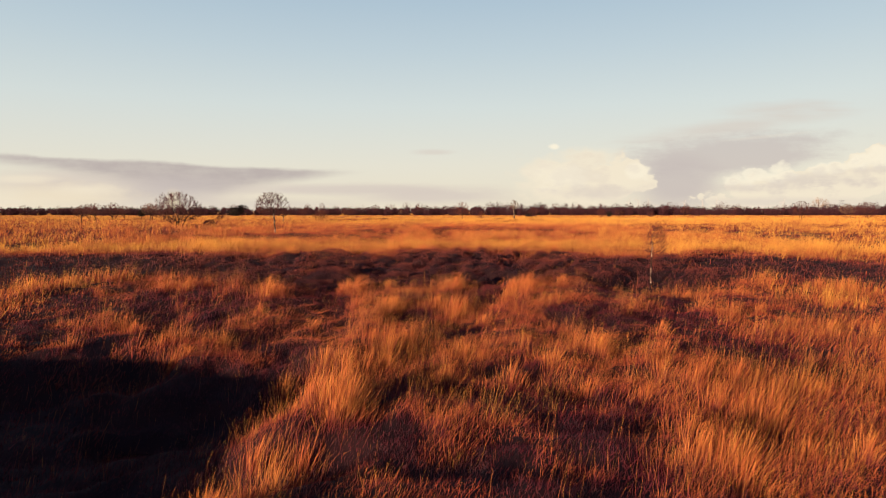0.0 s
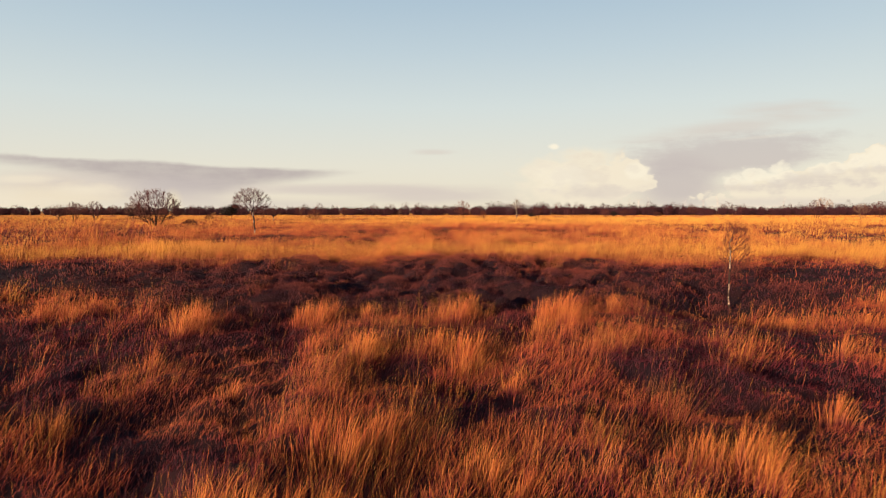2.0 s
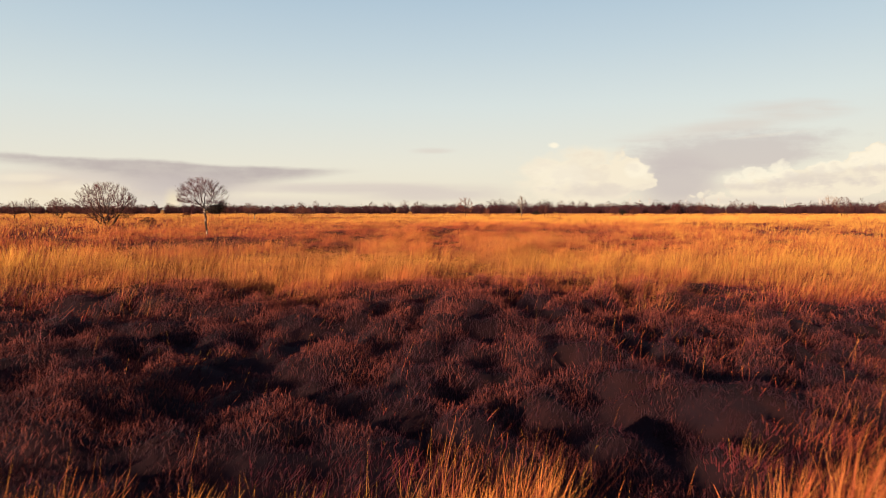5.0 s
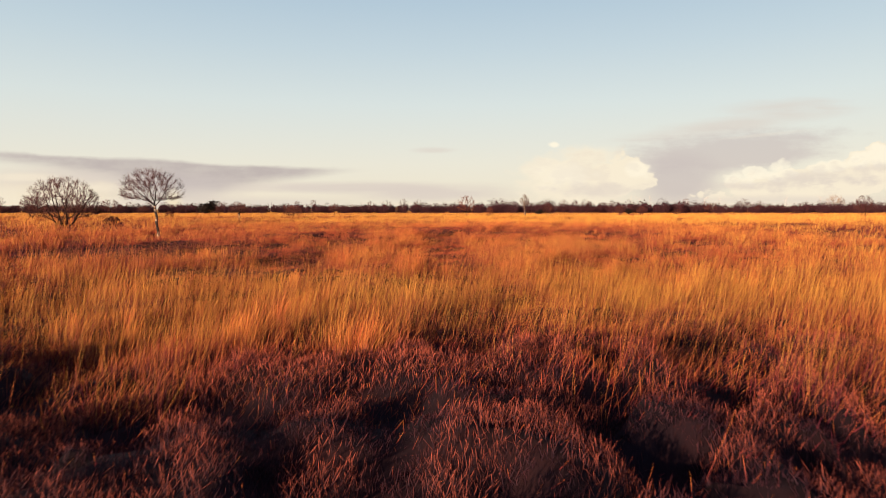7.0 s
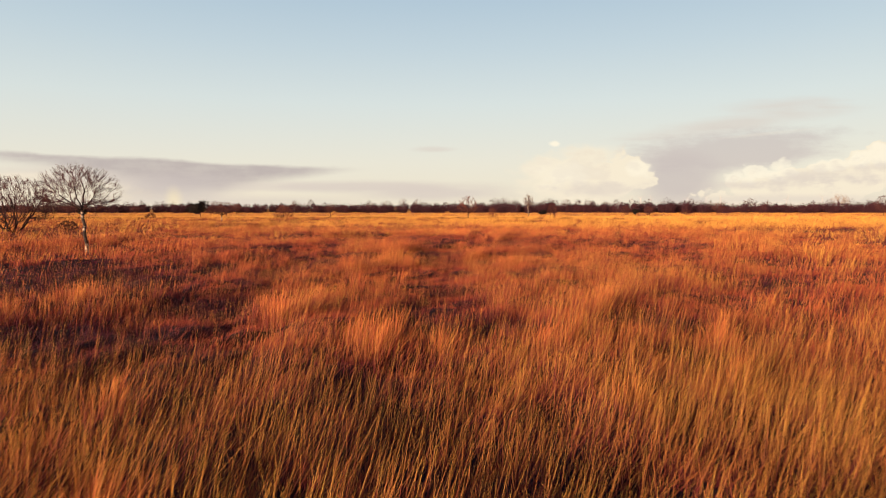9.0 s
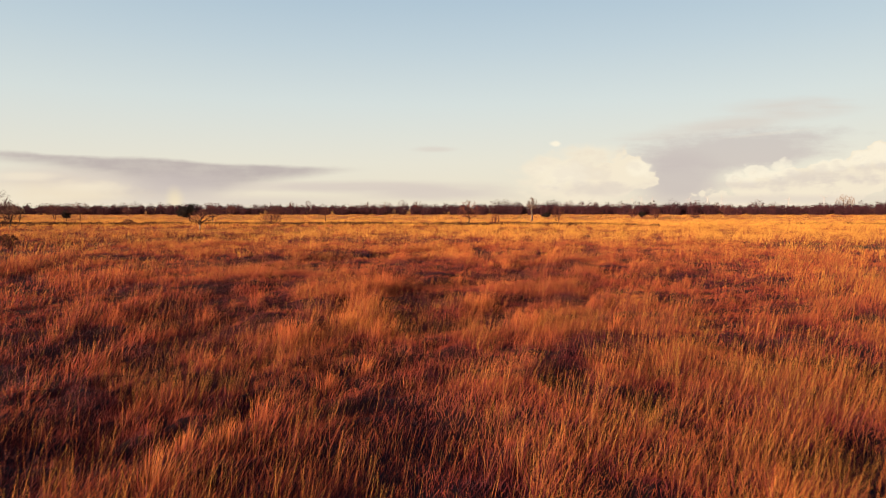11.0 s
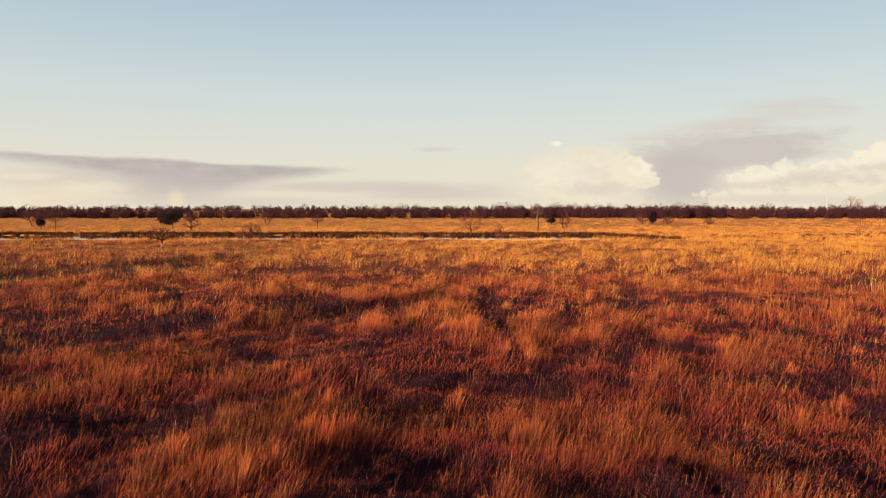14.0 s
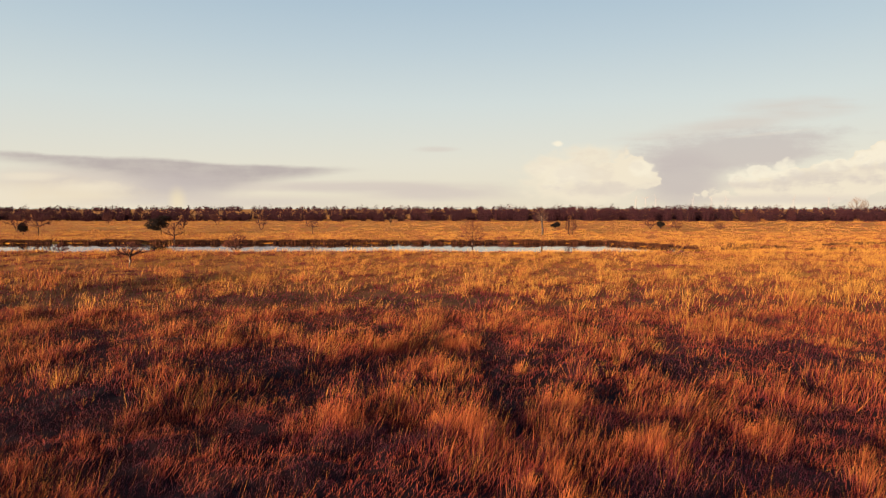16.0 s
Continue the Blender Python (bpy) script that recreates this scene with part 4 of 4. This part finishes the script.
FAR_MOOR = [
    (-60.0, 274, 5.0, 4.4, 0.25, 2, "bare tree on the moor beyond the ditch"),
    (-106, 231, 6.0, 7.2, 0.28, 1, "bare tree with drooping outer twigs"),
    (-136, 243, 6.2, 7.0, 0.2, 3, "broad bare tree on the far moor"),
    (-151, 349, 4.6, 6.4, 0.2, 2, "bare tree before the wood"),
    (-91, 286, 3.6, 5.0, 0.2, 2, "low bare tree on the moor"),
    (-20, 303, 3.8, 2.0, 0.4, 1, "thin pale birch before the wood"),
    (113, 200, 6.6, 7.4, 0.2, 3, "dense domed bare tree on the open moor"),
    (158, 236, 7.0, 9.0, 0.25, 3, "broad bare tree on the open moor"),
    (148, 232, 6.0, 6.0, 0.25, 2, "bare tree with pale stems on the moor"),
    (-73, 133, 4.5, 3.6, 0.3, 1, "bare tree with a tall rounded crown"),
    (-76.5, 134, 3.9, 4.4, 0.25, 1, "bare tree with low dark branches"),
    (-77, 148, 4.6, 5.4, 0.15, 3, "dense bare thicket tree"),
    (-66, 143, 4.6, 4.4, 0.3, 2, "pale-crowned bare tree behind another"),
    (-130, 258, 5.6, 6.4, 0.2, 2, "bare tree with a dense rounded crown"),
    (-36.8, 100, 1.3, 2.0, 0.12, 3, "low reddish shrub beside a broad bare tree"),
    (-36, 240, 4.6, 4.0, 0.3, 1, "small bare tree on the far moor"),
    (-95, 330, 5.6, 6.0, 0.25, 2, "bare tree on the far moor"),
]
for i, (x, y, h, w, clear, stems, label) in enumerate(WATERSIDE + FAR_MOOR):
    small = "shrub" in label
    tree("shrub" if small else "bare_tree", x, y, h, w, 100 + i, label, "shrub" if small else "tree", clear=clear, stems=stems, aims=900 if y < 170 else 520, whip=1.7,
         trunk_r=0.045 if h < 3.2 else 0.24 if "white stem" in label else 0.10, birch="birch" in label or "pale" in label,
         twig_r=0.00019 * max(y - 50, 70), crown_low=0.45 if "white stem" in label else None, twig=M_PALE if "pale" in label else M_REDTWIG if "water's edge" in label else None, sink=0.0)


# rounded crowns that stand out along the front of the wood: x, height, width
SKYLINE = ((-268, 7.5, 8), (-255, 7.0, 6), (-228, 7.5, 8), (-140, 8.2, 7), (-134, 7.4, 8), (-87, 8.4, 6), (-80, 9.2, 7), (-44, 8.2, 7),
           (-35, 8.6, 8), (-24, 9.6, 8), (-15, 8.8, 7), (75, 9.6, 7), (88, 8.0, 6), (152, 9.4, 10), (160, 8.6, 6), (180, 9.6, 9), (196, 8.6, 7))
for i, (x, h, w) in enumerate(SKYLINE):
    tree("bare_tree", x * 1.03, 418 + (i * 37) % 23, h, w, 300 + i, "round-crowned bare tree at the edge of the far wood", clear=0.4, aims=190, fine=26, whip=1.5,
         trunk_r=0.16, birch=i % 4 == 1, twig_r=0.055, group="trees along the wood")


for i, (x, y, h, w) in enumerate(((469, 792, 21.5, 17.0), (481, 797, 19.5, 12.0))):
    tree("poplar_tree", x, y, h, w, 400 + i, "tall pale bare poplar above the far wood", clear=0.35, crown_low=0.22, aims=800, fine=30, trunk_r=0.30,
         birch=False, twig=M_TAN, twig_r=0.075, group="poplars")


def build_wood():
    """The far belt of bare scrub wood, and the woods behind it."""
    sets = []
    for n, x0, x1, y0, y1, h0, h1, seed in ((900, -310, 420, 398, 500, 6.3, 9.0, 61), (700, -760, 900, 640, 860, 7.0, 10.5, 62), (620, -1700, 1900, 1300, 1700, 13, 17, 63)):
        x, y = rng.uniform(x0, x1, n), rng.uniform(y0, y1, n)
        gap = soft_noise(x, y, 34.0, seed)
        keep = gap > (0.10 if seed == 61 else 0.03)
        x, y = x[keep], y[keep]
        m = len(x)
        per = 250 if seed == 61 else 80
        k = np.repeat(np.arange(m), per)
        size = ((0.70 + 0.28 * step(x, -60, 70)) if seed == 61 else 0.85) * rng.uniform(h0, h1, m) * np.where(rng.random(m) < 0.08, 1.28, rng.uniform(0.78, 1.08, m)) * (0.62 + 0.45 * soft_noise(x, y, 60.0, seed + 5) + 0.35 * soft_noise(x, 0 * y, 17.0, seed + 6))
        wide = size * rng.uniform(0.45, 0.75, m)
        ang, r = rng.uniform(0, 2 * np.pi, m * per), np.sqrt(rng.random(m * per))
        lift = rng.random(m * per)
        stem = rng.random(m * per) < 0.10
        dome = np.sqrt(1 - r * r)
        zc = np.where(stem, 0.0, 0.03 + 0.89 * lift * (0.35 + 0.65 * dome)) * size[k]
        px, py = x[k] + np.cos(ang) * r * wide[k] * 0.5, y[k] + np.sin(ang) * r * wide[k] * 0.5
        grain = 1 + (y[k] - 430) / 800
        ln = np.where(stem, 0.6 * size[k], rng.uniform(0.5, 1.3, m * per) * grain * (1.0 if seed == 61 else 1.5))
        w = np.where(stem, 0.20, rng.uniform(0.28, 0.70, m * per) * (1.0 if seed == 61 else 1.7)) * grain
        lx, ly = np.where(stem, 0.1, 1.0) * (np.cos(ang) * r * ln * 0.6 + rng.normal(0, 0.7, m * per)), np.sin(ang) * r * ln * 0.6
        sets.append(blades(px, py, ground_z(px, py) + zc, np.where(stem, ln, ln * rng.uniform(0.1, 0.7, m * per)), w, rng.uniform(0, np.pi, m * per), lx, ly,
                           np.clip(0.5 * rng.random(m)[k] + 0.5 * rng.random(m * per), 0, 1), straight=True))
    stuff("far_wood", sets, M_WOOD, "distant belt of bare dark purple-brown woodland", "woodland")


build_wood()


def wind_turbine(x, y, hub, turn):
    """A slim pale tower with a nacelle and three blades at rest."""
    base = tagged(new("wind_turbine"), "pale grey wind turbine far off on the horizon", "wind turbine", "wind turbines")
    base.location = (x, y, 0)
    v, f = tubes([((0, 0, 0), (0, 0, hub), 1.3, 0.7)], 10)
    part("tower", mesh_from("tower", v, f, M_PAINT, smooth=True), base)
    v, f = tubes([((0, 5, hub + 1), (0, -4, hub + 1), 1.1, 1.0), ((0, -4, hub + 1), (0, -6, hub + 1), 1.0, 0.3)], 8)
    part("nacelle", mesh_from("nacelle", v, f, M_PAINT, smooth=True), base)
    for j in range(3):
        a = radians(turn + 120 * j)
        d = np.array([math.sin(a), 0, math.cos(a)])
        c = np.array([0, -4.8, hub + 1])
        v, f = tubes([(c, c + d * 0.2 * hub, 0.5, 0.7), (c + d * 0.2 * hub, c + d * 0.50 * hub, 0.7, 0.15)], 5)
        part("blade", mesh_from("blade", v, f, M_PAINT, smooth=True), base)


M_PAINT = material("pale_grey_paint", plain((0.31, 0.32, 0.34), (0.36, 0.37, 0.39), 0.5), 0.5)
for i, px in enumerate((0.2965, 0.316, 0.3375, 0.391, 0.426, 0.443, 0.557, 0.605)):
    wind_turbine(px * 3750, 3800 + (i * 53) % 110, 56 + (i * 7) % 10, 17 + 41 * i)
